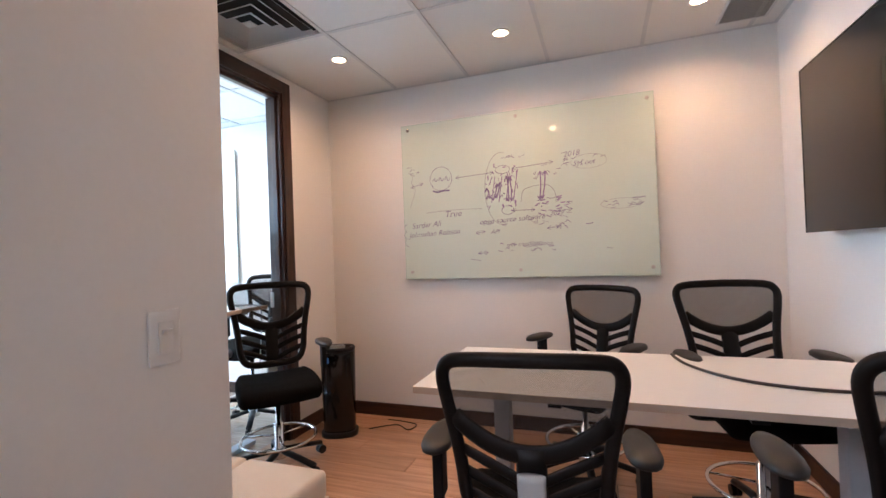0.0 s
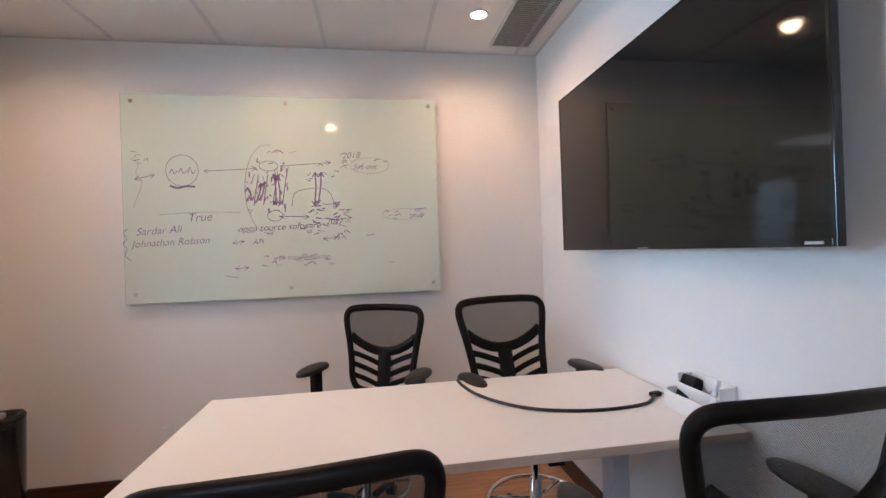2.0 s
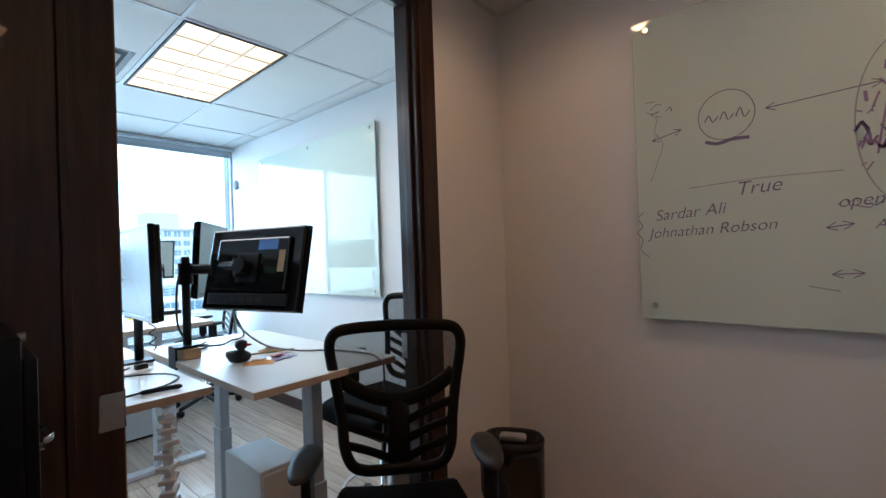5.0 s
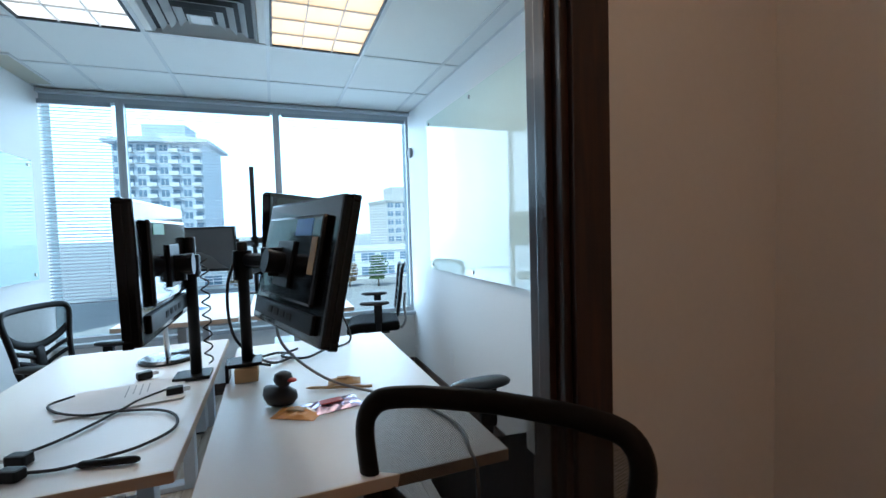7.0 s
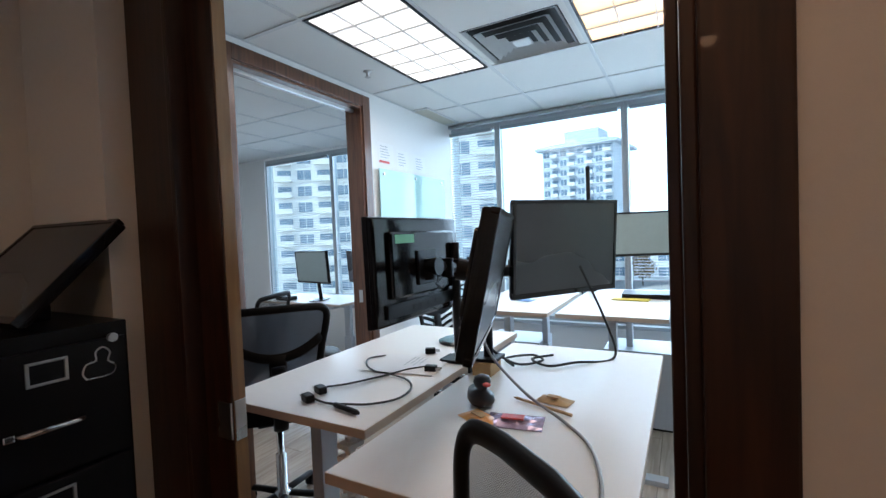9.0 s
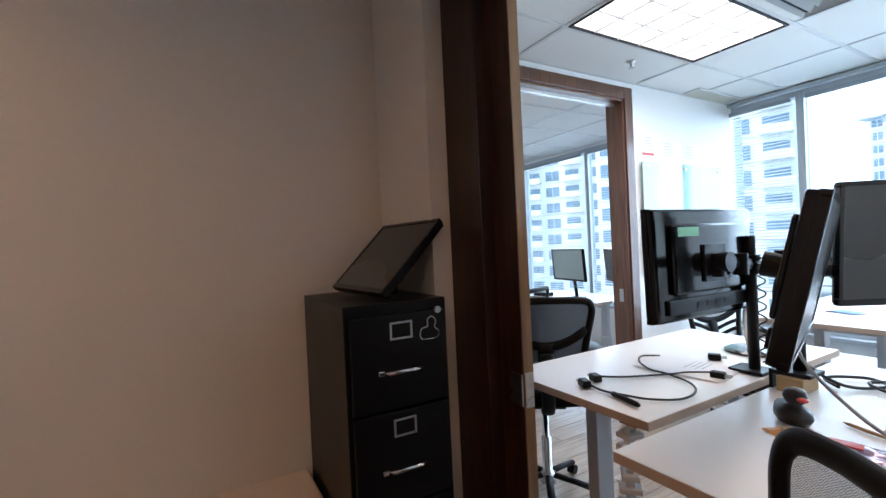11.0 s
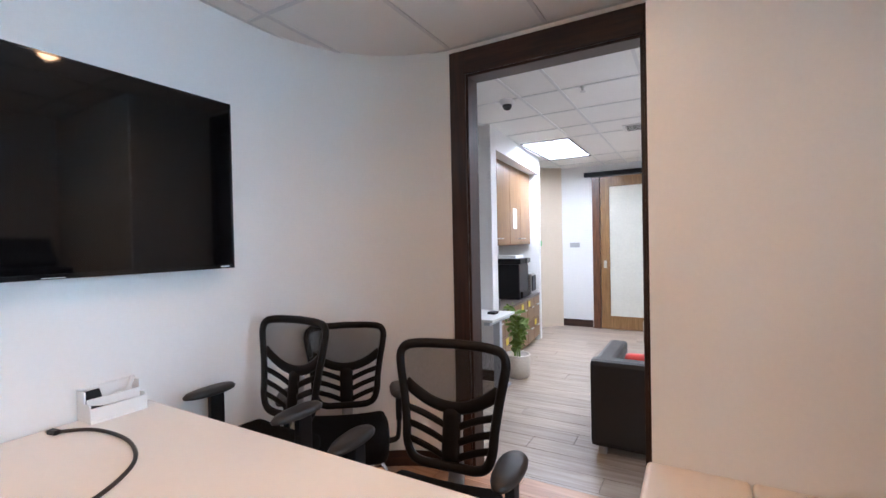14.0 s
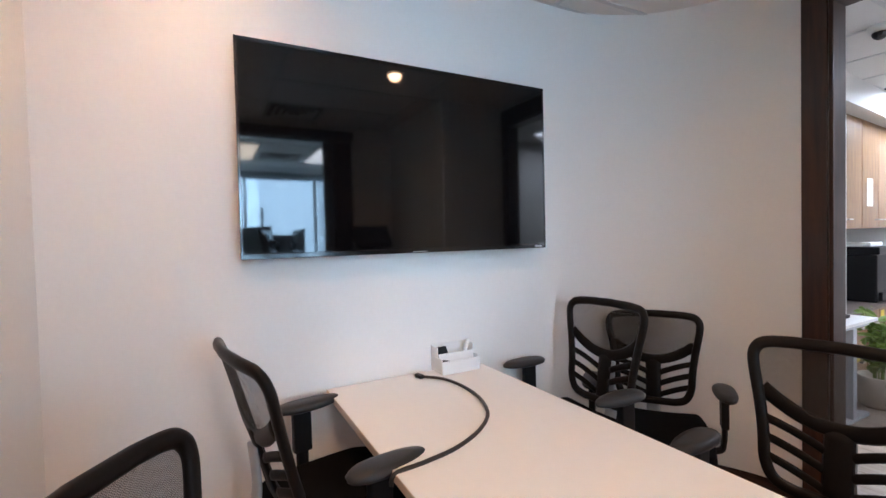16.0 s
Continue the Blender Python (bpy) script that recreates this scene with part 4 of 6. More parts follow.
def filing_cabinet():
    fc = thing("filing_cabinet", pose(-0.838, 0.90, 0), "black steel four-drawer filing cabinet in the corner", "filing cabinet")
    w, d, h = 0.345, 0.51, 1.32
    part("body", boxes((-w, 0, 0, d - 0.012, 0.03, h), (-w, 0, 0.01, d - 0.03, 0, 0.03), bevel=0.004), M_CABINET, fc)
    dh = 0.295
    for i in range(4):
        z = 0.11 + i * dh
        dr = part("drawer", boxes((-w + 0.012, -0.012, d - 0.012, d + 0.008, z + 0.004, z + dh - 0.006), bevel=0.004), M_CABINET, fc)
        bm = bmesh.new()
        lx, lz = -0.172, z + dh - 0.055
        for a in ((lx - 0.038, lx + 0.038, lz + 0.021, lz + 0.027), (lx - 0.038, lx + 0.038, lz - 0.027, lz - 0.021), (lx - 0.038, lx - 0.031, lz - 0.021, lz + 0.021), (lx + 0.031, lx + 0.038, lz - 0.021, lz + 0.021)):
            box(bm, a[0], a[1], d + 0.008, d + 0.013, a[2], a[3], 0.0012)
        part("label_holder", bm, M_STEEL, dr, "bright steel card holder")
        bm = bmesh.new()
        hz = z + dh - 0.175
        tube(bm, spline([(lx - 0.055, d + 0.008, hz), (lx - 0.05, d + 0.03, hz), (lx, d + 0.036, hz + 0.002), (lx + 0.05, d + 0.03, hz), (lx + 0.055, d + 0.008, hz)], 5), 0.007, n=8)
        part("handle", bm, M_CHROME, dr, "chromed bar handle", True)
        part("thumb_latch", boxes((lx + 0.063, lx + 0.083, d + 0.008, d + 0.022, hz - 0.008, hz + 0.008), bevel=0.003), M_CHROME, dr)
    bm = bmesh.new()
    bmesh.ops.create_cone(bm, cap_ends=True, segments=16, radius1=0.011, radius2=0.010, depth=0.012, matrix=Matrix.Translation((-0.30, d + 0.012, h - 0.035)) @ Matrix.Rotation(radians(90), 4, 'X'))
    part("lock", bm, M_STEEL, fc, "chromed cylinder lock")
    # outline sticker
    bm = bmesh.new()
    pts = [(0, 0), (0.05, 0), (0.06, 0.02), (0.045, 0.035), (0.05, 0.055), (0.035, 0.07), (0.02, 0.06), (0.02, 0.04), (0.0, 0.035), (-0.008, 0.015), (0, 0)]
    tube(bm, spline([(-0.245 - x, d + 0.009, 1.195 + z) for x, z in pts], 3), 0.0022, 0.001, n=5, up=(0, 1, 0))
    part("sticker_outline", bm, M_STEEL, fc, "pale outline sticker")


filing_cabinet()


def monitor(name, m, w, h, label, back=False, screen=None, stand=None, extra=None, thick=0.022):
    """Flat monitor whose screen faces -y, centred at its own middle."""
    mo = thing(name, m, label, "monitor", "computer monitors")
    b = 0.014
    part("bezel", boxes((-w, w, -0.012, 0.010, -h, -h + b + 0.006), (-w, w, -0.012, 0.010, h - b, h), (-w, -w + b, -0.012, 0.010, -h + b + 0.006, h - b), (w - b, w, -0.012, 0.010, -h + b + 0.006, h - b), bevel=0.003), M_GLOSSBLACK, mo)
    part("screen", boxes((-w + b, w - b, -0.009, -0.006, -h + b + 0.006, h - b)), screen or M_SCREEN_MATT, mo, "dark blank screen")
    t = thick
    part("rear_shell", boxes((-w + 0.002, w - 0.002, -0.006, t, -h + 0.002, h - 0.002), (-w * 0.78, w * 0.74, t, t + 0.016, -h * 0.52, h * 0.72), bevel=0.008), M_GLOSSBLACK, mo)
    plate = part("mount_plate", boxes((-0.06, 0.06, t + 0.016, t + 0.024, -0.06, 0.06), bevel=0.003), M_BLACK, mo)
    if back:
        bm = bmesh.new()
        bmesh.ops.create_cone(bm, cap_ends=True, segments=20, radius1=0.032, radius2=0.028, depth=0.05, matrix=Matrix.Translation((0, t + 0.045, 0)) @ Matrix.Rotation(radians(90), 4, 'X'))
        part("tilt_head", bm, M_BLACK, plate)
        part("cable_cover", boxes((-w * 0.84, w * 0.84, t, t + 0.010, -h * 0.86, -h * 0.60), bevel=0.004), M_BLACK, mo, "matt cable cover along the lower back")
        for k in range(4):
            # dark patches stand for the shaded port openings
            part("port", boxes((-0.09 + 0.05 * k, -0.06 + 0.05 * k, t + 0.010, t + 0.0115, -h * 0.78, -h * 0.68)), M_DARKVOID, mo)
    if extra == "label":
        part("label_sticker", boxes((-w * 0.56, -w * 0.16, t + 0.0162, t + 0.0172, h * 0.42, h * 0.66)), M_BLUE, mo, "blue sticker")
        part("spec_label", boxes((-w * 0.72, -w * 0.60, t + 0.0162, t + 0.0172, -h * 0.1, h * 0.40)), M_BLOCK, mo, "tan paper label")
    if extra == "stickers":
        part("green_sticker", boxes((w * 0.26, w * 0.66, t + 0.0162, t + 0.0172, h * 0.50, h * 0.66)), M_GREEN, mo, "green sticker")
    if stand:
        bm = bmesh.new()
        tube(bm, [(0, 0.05, -0.05), (0, 0.07, -stand + 0.02)], 0.03, 0.012, n=10, up=(0, 1, 0))
        part("stand_neck", bm, M_GLOSSBLACK, mo, smooth=True)
        bm = bmesh.new()
        lathe(bm, [(0.11, -stand + 0.001), (0.11, -stand + 0.010), (0.03, -stand + 0.02)], 24, (0, 0.05, 0))
        part("stand_base", bm, M_GLOSSBLACK, mo)
    return mo


# monitor lying tilted on the filing cabinet
monitor("monitor", pose(-1.072, 1.165, 1.457, -45, 0, 95), 0.207, 0.165, "black monitor lying tilted on the filing cabinet", stand=None)
rest = thing("monitor_stand", pose(-1.06, 1.17, 1.3205), "grey monitor stand under the tilted screen", "stand")
part("stand_body", boxes((-0.035, 0.035, -0.06, 0.06, 0, 0.085), bevel=0.015), M_BLACK, rest)


def bench():
    be = thing("bench", pose(-0.345, 1.05, 0), "low storage bench with three white vinyl cushions", "bench")
    x = 0.485
    part("base", boxes((-x + 0.01, x - 0.01, -0.175, 0.175, 0.05, 0.55), (-x + 0.04, x - 0.04, -0.16, 0.15, 0, 0.05), bevel=0.004), M_WHITEPL, be)
    for i in range(3):
        a = -x + i * 2 * x / 3
        bm = bmesh.new()
        box(bm, a + 0.002, a + 2 * x / 3 - 0.002, -0.18, 0.19, 0.55, 0.64, 0.022, seg=4)
        part("cushion", bm, M_LEATHER, be, "square white vinyl cushion", True)
    part("cushion_lip", boxes((-x, x, -0.178, 0.188, 0.545, 0.552)), M_LEATHER, be)


bench()


def air_purifier():
    ap = thing("air_purifier", pose(-0.90, 2.88, 0, 0, 0, 25), "tall black oval air purifier with a silver vent on top", "air purifier")

    def oval(bm, prof, n=32):
        rings = [[bm.verts.new((a * math.copysign(abs(math.cos(6.28318 * j / n)) ** 0.75, math.cos(6.28318 * j / n)), b * math.copysign(abs(math.sin(6.28318 * j / n)) ** 0.75, math.sin(6.28318 * j / n)), z)) for j in range(n)] for a, b, z in prof]
        for r, q in zip(rings, rings[1:]):
            for j in range(n):
                bm.faces.new((r[j], r[(j + 1) % n], q[(j + 1) % n], q[j]))
        bm.faces.new(rings[0])
        bm.faces.new(rings[-1])
        return bm
    part("foot", oval(bmesh.new(), [(0.135, 0.105, 0), (0.135, 0.105, 0.03), (0.12, 0.09, 0.035)]), M_BLACK, ap, smooth=True)
    part("shell", oval(bmesh.new(), [(0.112, 0.085, 0.03), (0.118, 0.09, 0.05), (0.128, 0.098, 0.60), (0.126, 0.096, 0.622)]), M_GLOSSBLACK, ap, smooth=True)
    part("rim", oval(bmesh.new(), [(0.126, 0.096, 0.622), (0.13, 0.10, 0.64), (0.12, 0.09, 0.655), (0.10, 0.07, 0.650), (0.095, 0.066, 0.635)]), M_BLACK, ap, smooth=True)
    part("vent", boxes((-0.055, 0.055, -0.028, 0.028, 0.638, 0.660), bevel=0.01), M_STEEL, ap, "brushed silver outlet vent")
    for k in range(5):
        part("vent_slat", boxes((-0.045, 0.045, -0.022 + 0.009 * k, -0.018 + 0.009 * k, 0.660, 0.663)), M_GREYMETAL, ap)
    part("energy_label", boxes((-0.085, -0.045, -0.0935, -0.0915, 0.55, 0.59)), M_BLUE, ap, "small blue label")


air_purifier()


def cable(name, pts, r, material, label, k=8):
    bm = bmesh.new()
    pp = spline(pts, k)
    tube(bm, pp, r, n=8)
    ob = part(name, bm, material, smooth=True)
    return tagged(ob, label, "cable")


cable("power_cable", [(-0.72, 2.99, 0.01), (-0.55, 3.12, 0.008), (-0.42, 3.05, 0.008), (-0.40, 3.16, 0.008), (-0.55, 3.2, 0.008), (-0.66, 3.2, 0.008)], 0.004, M_CABLE, "black power cable curled on the floor")


def holder():
    h = thing("desk_organizer", pose(2.038, 1.79, 0.8005), "white plastic two-step desk organizer on the table", "organizer")
    part("tray", boxes((-0.075, 0.04, -0.10, 0.10, 0, 0.012), (-0.075, -0.068, -0.10, 0.10, 0.012, 0.06), (-0.03, -0.023, -0.093, 0.093, 0.012, 0.085), (0.033, 0.04, -0.10, 0.10, 0.012, 0.12), (-0.068, 0.033, -0.10, -0.093, 0.012, 0.07), (-0.068, 0.033, 0.093, 0.10, 0.012, 0.07), (-0.023, 0.033, -0.10, -0.093, 0.07, 0.115), (-0.023, 0.033, 0.093, 0.10, 0.07, 0.115), bevel=0.0025), M_WHITEPL, h)
    e = thing("marker_eraser", pose(2.035, 1.855, 0.860, 0, 28, 8), "black felt board eraser in the organizer", "eraser")
    part("felt_block", boxes((-0.022, 0.022, -0.03, 0.03, -0.03, 0.05), bevel=0.005), M_BLACK, e)
    mk = thing("marker_pen", pose(2.03, 1.74, 0.855, 20, 0, 0), "white capped marker pen standing in the organizer", "pen")
    bm = bmesh.new()
    lathe(bm, [(0.008, -0.035), (0.009, 0.05), (0.009, 0.052), (0.0095, 0.053), (0.008, 0.085)], 14)
    part("barrel", bm, M_WHITEPL, mk, smooth=True)


holder()
cable("video_cable", [(2.0, 2.0, 0.808), (1.90, 1.91, 0.806), (1.70, 1.893, 0.806), (1.52, 1.945, 0.806), (1.41, 2.04, 0.806), (1.335, 2.17, 0.806), (1.305, 2.29, 0.806), (1.30, 2.384, 0.800), (1.30, 2.398, 0.77)], 0.0065, M_CABLE_BROWN, "brown-black video cable curving over the table")
pl = thing("cable_plug", pose(1.995, 1.99, 0.809, 0, 0, 12), "black video plug on the table", "plug")
part("plug_body", boxes((-0.022, 0.022, -0.011, 0.011, -0.0085, 0.008), bevel=0.003), M_BLACK, pl)
part("plug_tip", boxes((0.022, 0.034, -0.008, 0.008, -0.005, 0.004)), M_STEEL, pl)


def wall_plate(m, label, kind="outlet"):
    o = thing("light_switch" if kind == "switch" else "wall_outlet", m, label, "switch" if kind == "switch" else "outlet", "wall outlets" if kind == "outlet" else "")
    part("plate", boxes((-0.036, 0.036, -0.006, 0, -0.058, 0.058), bevel=0.003), M_WHITEPL, o)
    if kind == "switch":
        part("rocker", boxes((-0.017, 0.017, -0.009, -0.006, -0.034, 0.034), bevel=0.001), M_WHITEPL, o)
        part("slide", boxes((-0.011, 0.011, -0.014, -0.009, 0.008, 0.017), bevel=0.001), M_WHITEPL, o)
    else:
        for z in (-0.02, 0.02):
            part("socket", boxes((-0.016, 0.016, -0.0075, -0.006, z - 0.014, z + 0.014), bevel=0.001), M_WHITEPL, o)
    return o


wall_plate(pose(-0.29, YN, 0.33), "white double outlet plate low on the wall")
wall_plate(pose(-0.20, YN, 0.33), "white data outlet plate low on the wall")
wall_plate(pose(XV, 0.70, 1.17, 0, 0, 90), "white dimmer switch plate on the wall", "switch")
wall_plate(pose(-3.9, OYN, 0.36), "white outlet plate low on the office wall")


def downlight(x, y):
    d = thing("downlight", pose(x, y, CEIL), "round recessed ceiling downlight, lit warm", "ceiling light", "recessed downlights")
    bm = bmesh.new()
    lathe(bm, [(0.044, -0.001), (0.058, -0.001), (0.060, -0.006), (0.052, -0.010), (0.043, -0.008)], 28)
    bmesh.ops.delete(bm, geom=[f for f in bm.faces if len(f.verts) > 4], context='FACES')
    part("trim_ring", bm, M_WHITEPL, d, "white trim ring", True)
    bm = bmesh.new()
    bmesh.ops.create_circle(bm, cap_ends=True, segments=28, radius=0.044, matrix=Matrix.Translation((0, 0, -0.003)))
    part("lens", bm, M_LAMP_WARM, d, "glowing warm lens")


for dx, dy in DOWNLIGHTS:
    downlight(dx, dy)


def air_diffuser(m, s=0.29, label="white square four-way ceiling air diffuser"):
    d = thing("ceiling_diffuser", m, label, "ceiling vent")
    # dark sheet stands for the shade up inside the duct
    part("duct", boxes((-s, s, -s, s, 0.012, 0.02)), M_DARKVOID, d)
    for i in range(5):
        o = s - i * 0.055
        t = 0.04
        zz = -0.004 - 0.006 * i
        bm = bmesh.new()
        vs = []
        for rr, z in ((o, zz), (o - t, zz + 0.03 - 0.004 * i)):
            vs.append([bm.verts.new((sx * rr, sy * rr, z)) for sx, sy in ((-1, -1), (1, -1), (1, 1), (-1, 1))])
        for j in range(4):
            bm.faces.new((vs[0][j], vs[0][(j + 1) % 4], vs[1][(j + 1) % 4], vs[1][j]))
        bmesh.ops.solidify(bm, geom=bm.faces, thickness=0.002)
        part("louvre_ring", bm, M_GRID, d)
    part("centre_plate", boxes((-s + 0.235, s - 0.235, -s + 0.235, s - 0.235, -0.026, -0.022)), M_GRID, d)


air_diffuser(pose(-0.83, 2.01, CEIL), 0.26)
air_diffuser(pose(-3.265, 1.81, CEIL), 0.285)


def perforated_vent():
    v = thing("return_vent", pose(1.855, 2.88, CEIL - 0.004), "grey perforated ceiling return vent beside the wall", "ceiling vent")
    part("frame", boxes((-0.135, 0.135, -0.30, -0.285, -0.006, 0.003), (-0.135, 0.135, 0.285, 0.30, -0.006, 0.003), (-0.135, -0.12, -0.285, 0.285, -0.006, 0.003), (0.12, 0.135, -0.285, 0.285, -0.006, 0.003)), M_GRID, v)
    # dark sheet stands for the shade behind the grille
    part("backing", boxes((-0.12, 0.12, -0.285, 0.285, 0.0, 0.003)), M_DARKVOID, v)
    bm = bmesh.new()
    for i in range(28):
        y = -0.28 + i * 0.0205
        box(bm, -0.12, 0.12, y, y + 0.011, -0.005, -0.001)
    tagged(part("grille", bm, M_PERF, v), kind="stuff")


perforated_vent()


def panel_lamp(x0, x1, y0, y1, mat, label):
    l = thing("panel_light", pose((x0 + x1) / 2, (y0 + y1) / 2, CEIL), label, "ceiling light", "ceiling panel lights")
    a, b = (x1 - x0) / 2, (y1 - y0) / 2
    part("frame", boxes((-a, a, -b, -b + 0.012, -0.012, 0.016), (-a, a, b - 0.012, b, -0.012, 0.016), (-a, -a + 0.012, -b + 0.012, b - 0.012, -0.012, 0.016), (a - 0.012, a, -b + 0.012, b - 0.012, -0.012, 0.016)), M_BLACK, l)
    part("diffuser", boxes((-a + 0.012, a - 0.012, -b + 0.012, b - 0.012, 0.0, 0.006)), mat, l, "glowing louvred diffuser")
    n = 6 if a > b else 3
    k = 3 if a > b else 6
    bm = bmesh.new()
    for i in range(1, n):
        x = -a + 2 * a * i / n
        box(bm, x - 0.004, x + 0.004, -b + 0.012, b - 0.012, -0.010, -0.0005)
    for i in range(1, k):
        y = -b + 2 * b * i / k
        box(bm, -a + 0.012, a - 0.012, y - 0.004, y + 0.004, -0.010, -0.0005)
    part("louvre", bm, M_WHITEPL, l)


panel_lamp(-3.56, -2.36, 0.885, 1.455, M_LAMP, "rectangular fluorescent ceiling light with louvres, lit")
panel_lamp(-3.56, -2.36, 2.165, 2.745, M_LAMP_AMBER, "rectangular fluorescent ceiling light with louvres, lit")
panel_lamp(1.275, 1.885, -3.985, -2.685, M_LAMP_CORR, "rectangular corridor ceiling light, lit")
# this panel is out of view, added as housing for the corridor fill
panel_lamp(-0.6, 0.0, -2.0, -0.8, M_LAMP_CORR, "rectangular corridor ceiling light, lit")
# panel out of view, added to go with the second office fill
panel_lamp(-3.2, -2.0, -1.5, -0.9, M_LAMP, "unseen ceiling light added to brighten the second office")


def sprinkler(x, y):
    s = thing("sprinkler", pose(x, y, CEIL), "small steel sprinkler head in the ceiling", "sprinkler", "ceiling sprinklers")
    bm = bmesh.new()
    lathe(bm, [(0.032, 0), (0.032, -0.004), (0.012, -0.008), (0.010, -0.03), (0.006, -0.032), (0.006, -0.04)], 18)
    part("body", bm, M_STEEL, s, smooth=True)
    bm = bmesh.new()
    lathe(bm, [(0.022, -0.04), (0.022, -0.043)], 14)
    part("deflector", bm, M_STEEL, s)


sprinkler(0.74, -0.98)
sprinkler(-3.15, 0.70)
sprinkler(1.35, 1.15)


# ---- office things ----
def standing_desk(m, label, z=1.0, w=1.2, d=0.61, group="raised standing desks"):
    """Origin at the middle of the top's plan; long side along x."""
    t = thing("standing_desk", m, label, "desk", group)
    a, b = w / 2, d / 2
    part("desktop", boxes((-a, a, -b, b, z - 0.026, z), bevel=0.002), M_TABLE, t)
    part("edge_band", boxes((a, a + 0.0015, -b, b, z - 0.025, z - 0.001), (-a - 0.0015, -a, -b, b, z - 0.025, z - 0.001), (-a, a, -b - 0.0015, -b, z - 0.025, z - 0.001), (-a, a, b, b + 0.0015, z - 0.025, z - 0.001)), M_EDGE, t, "wood-toned edge band")
    for s in (-1, 1):
        x = s * (a - 0.16)
        leg = part("leg", boxes((x - 0.045, x + 0.045, -0.03, 0.03, 0.03, z * 0.55), (x - 0.037, x + 0.037, -0.023, 0.023, z * 0.55, z - 0.06), bevel=0.004), M_GREYMETAL, t)
        part("foot", boxes((x - 0.04, x + 0.04, -0.28, 0.28, 0, 0.032), bevel=0.006), M_GREYMETAL, leg)
        part("top_bracket", boxes((x - 0.03, x + 0.03, -0.26, 0.26, z - 0.06, z - 0.027), bevel=0.003), M_GREYMETAL, leg)
    part("beam", boxes((-a + 0.2, a - 0.2, -0.035, 0.035, z - 0.075, z - 0.03), bevel=0.003), M_GREYMETAL, t)
    part("control_box", boxes((-0.15, 0.1, -0.16, -0.06, z - 0.065, z - 0.027), bevel=0.004), M_BLACK, t)
    return t


standing_desk(pose(-2.08, 1.613, 0), "white raised standing desk with coiled power cables on it")
standing_desk(pose(-1.88, 2.275, 0), "white raised standing desk with a rubber duck on it")
standing_desk(pose(-3.82, 1.615, 0), "white raised standing desk near the windows")
standing_desk(pose(-3.82, 2.275, 0), "white raised standing desk with a laptop near the windows")


def arm_pole(x, y, z0, top, reach, label, block=False):
    """Clamp-on pole with arms that reach to (dx, dy, dz) places."""
    a = thing("monitor_stand", pose(x, y, z0), label, "monitor stand", "clamp-on monitor stands")
    bm = bmesh.new()
    lathe(bm, [(0.0175, 0.012), (0.0175, top), (0.014, top + 0.004)], 18)
    part("pole", bm, M_BLACK, a, smooth=True)
    part("clamp", boxes((-0.05, 0.05, -0.055, 0.045, 0, 0.012), (-0.045, 0.045, -0.065, -0.055, -0.085, 0.012), (-0.03, 0.03, -0.055, 0.02, -0.085, -0.075), bevel=0.003), M_BLACK, a)
    bm = bmesh.new()
    tube(bm, [(0, -0.01, -0.075), (0, -0.01, -0.03)], 0.008, n=8)
    lathe(bm, [(0.02, -0.034), (0.02, -0.028)], 16, (0, -0.01, 0))
    part("clamp_screw", bm, M_BLACK, a)
    for dx, dy, dz in reach:
        bm = bmesh.new()
        lathe(bm, [(0.03, dz - 0.03), (0.03, dz + 0.03)], 18)
        col = part("collar", bm, M_BLACK, a, smooth=False)
        mid = (dx * 0.5 - dy * 0.25, dy * 0.5 + dx * 0.1, dz)
        bm = bmesh.new()
        tube(bm, [(0, 0, dz), mid], 0.016, 0.022, n=8)
        tube(bm, [(mid[0], mid[1], dz + 0.012), (dx, dy, dz + 0.012)], 0.015, 0.02, n=8)
        lathe(bm, [(0.024, dz - 0.03), (0.024, dz + 0.04)], 14, (mid[0], mid[1], 0))
        lathe(bm, [(0.026, dz - 0.03), (0.026, dz + 0.045)], 14, (dx, dy, 0))
        part("link_arm", bm, M_BLACK, col)
    return a


arm_pole(-2.135, 1.868, 1.001, 0.467, [(0.20, -0.005, 0.375)], "black clamp-on monitor arm pole on the desk edge")
blk = thing("wood_block", pose(-2.035, 2.03, 1.001), "small pine block under the arm clamp", "block")
part("block_body", boxes((-0.05, 0.05, -0.035, 0.035, 0, 0.045), bevel=0.003), M_BLOCK, blk)
arm_pole(-2.05, 2.032, 1.047, 0.40, [(0.31, 0.105, 0.345), (-0.26, 0.15, 0.31)], "black clamp-on monitor arm pole on a pine block")
arm_pole(-4.28, 1.99, 1.001, 1.0, [(0.10, 0.28, 0.42), (0.25, -0.30, 0.40)], "tall black monitor pole by the windows")

monitor("monitor", pose(-1.935, 1.808, 1.392, 1, 0, -1), 0.272, 0.177, "black monitor on an arm seen from behind", back=True, extra="stickers", thick=0.030)
monitor("monitor", pose(-1.715, 2.20, 1.385, 12.5, 0, 196.5), 0.272, 0.178, "black monitor on an arm tilted forward over the desk", back=True, extra="label", thick=0.030)
monitor("monitor", pose(-2.34, 2.255, 1.435, 4, 0, 145), 0.26, 0.185, "dark grey monitor on an arm, switched off")
monitor("monitor", pose(-4.02, 1.63, 1.375, 4, 0, 65), 0.28, 0.16, "dark monitor near the windows, switched off")
# the screen's glow is put into a pale base colour, nothing is emitted
monitor("monitor", pose(-4.16, 2.42, 1.45, 4, 0, 110), 0.25, 0.165, "pale grey lit-backed monitor near the windows", screen=surface("lit_screen_colour", (0.35, 0.42, 0.42), 0.35, vary=0.04))

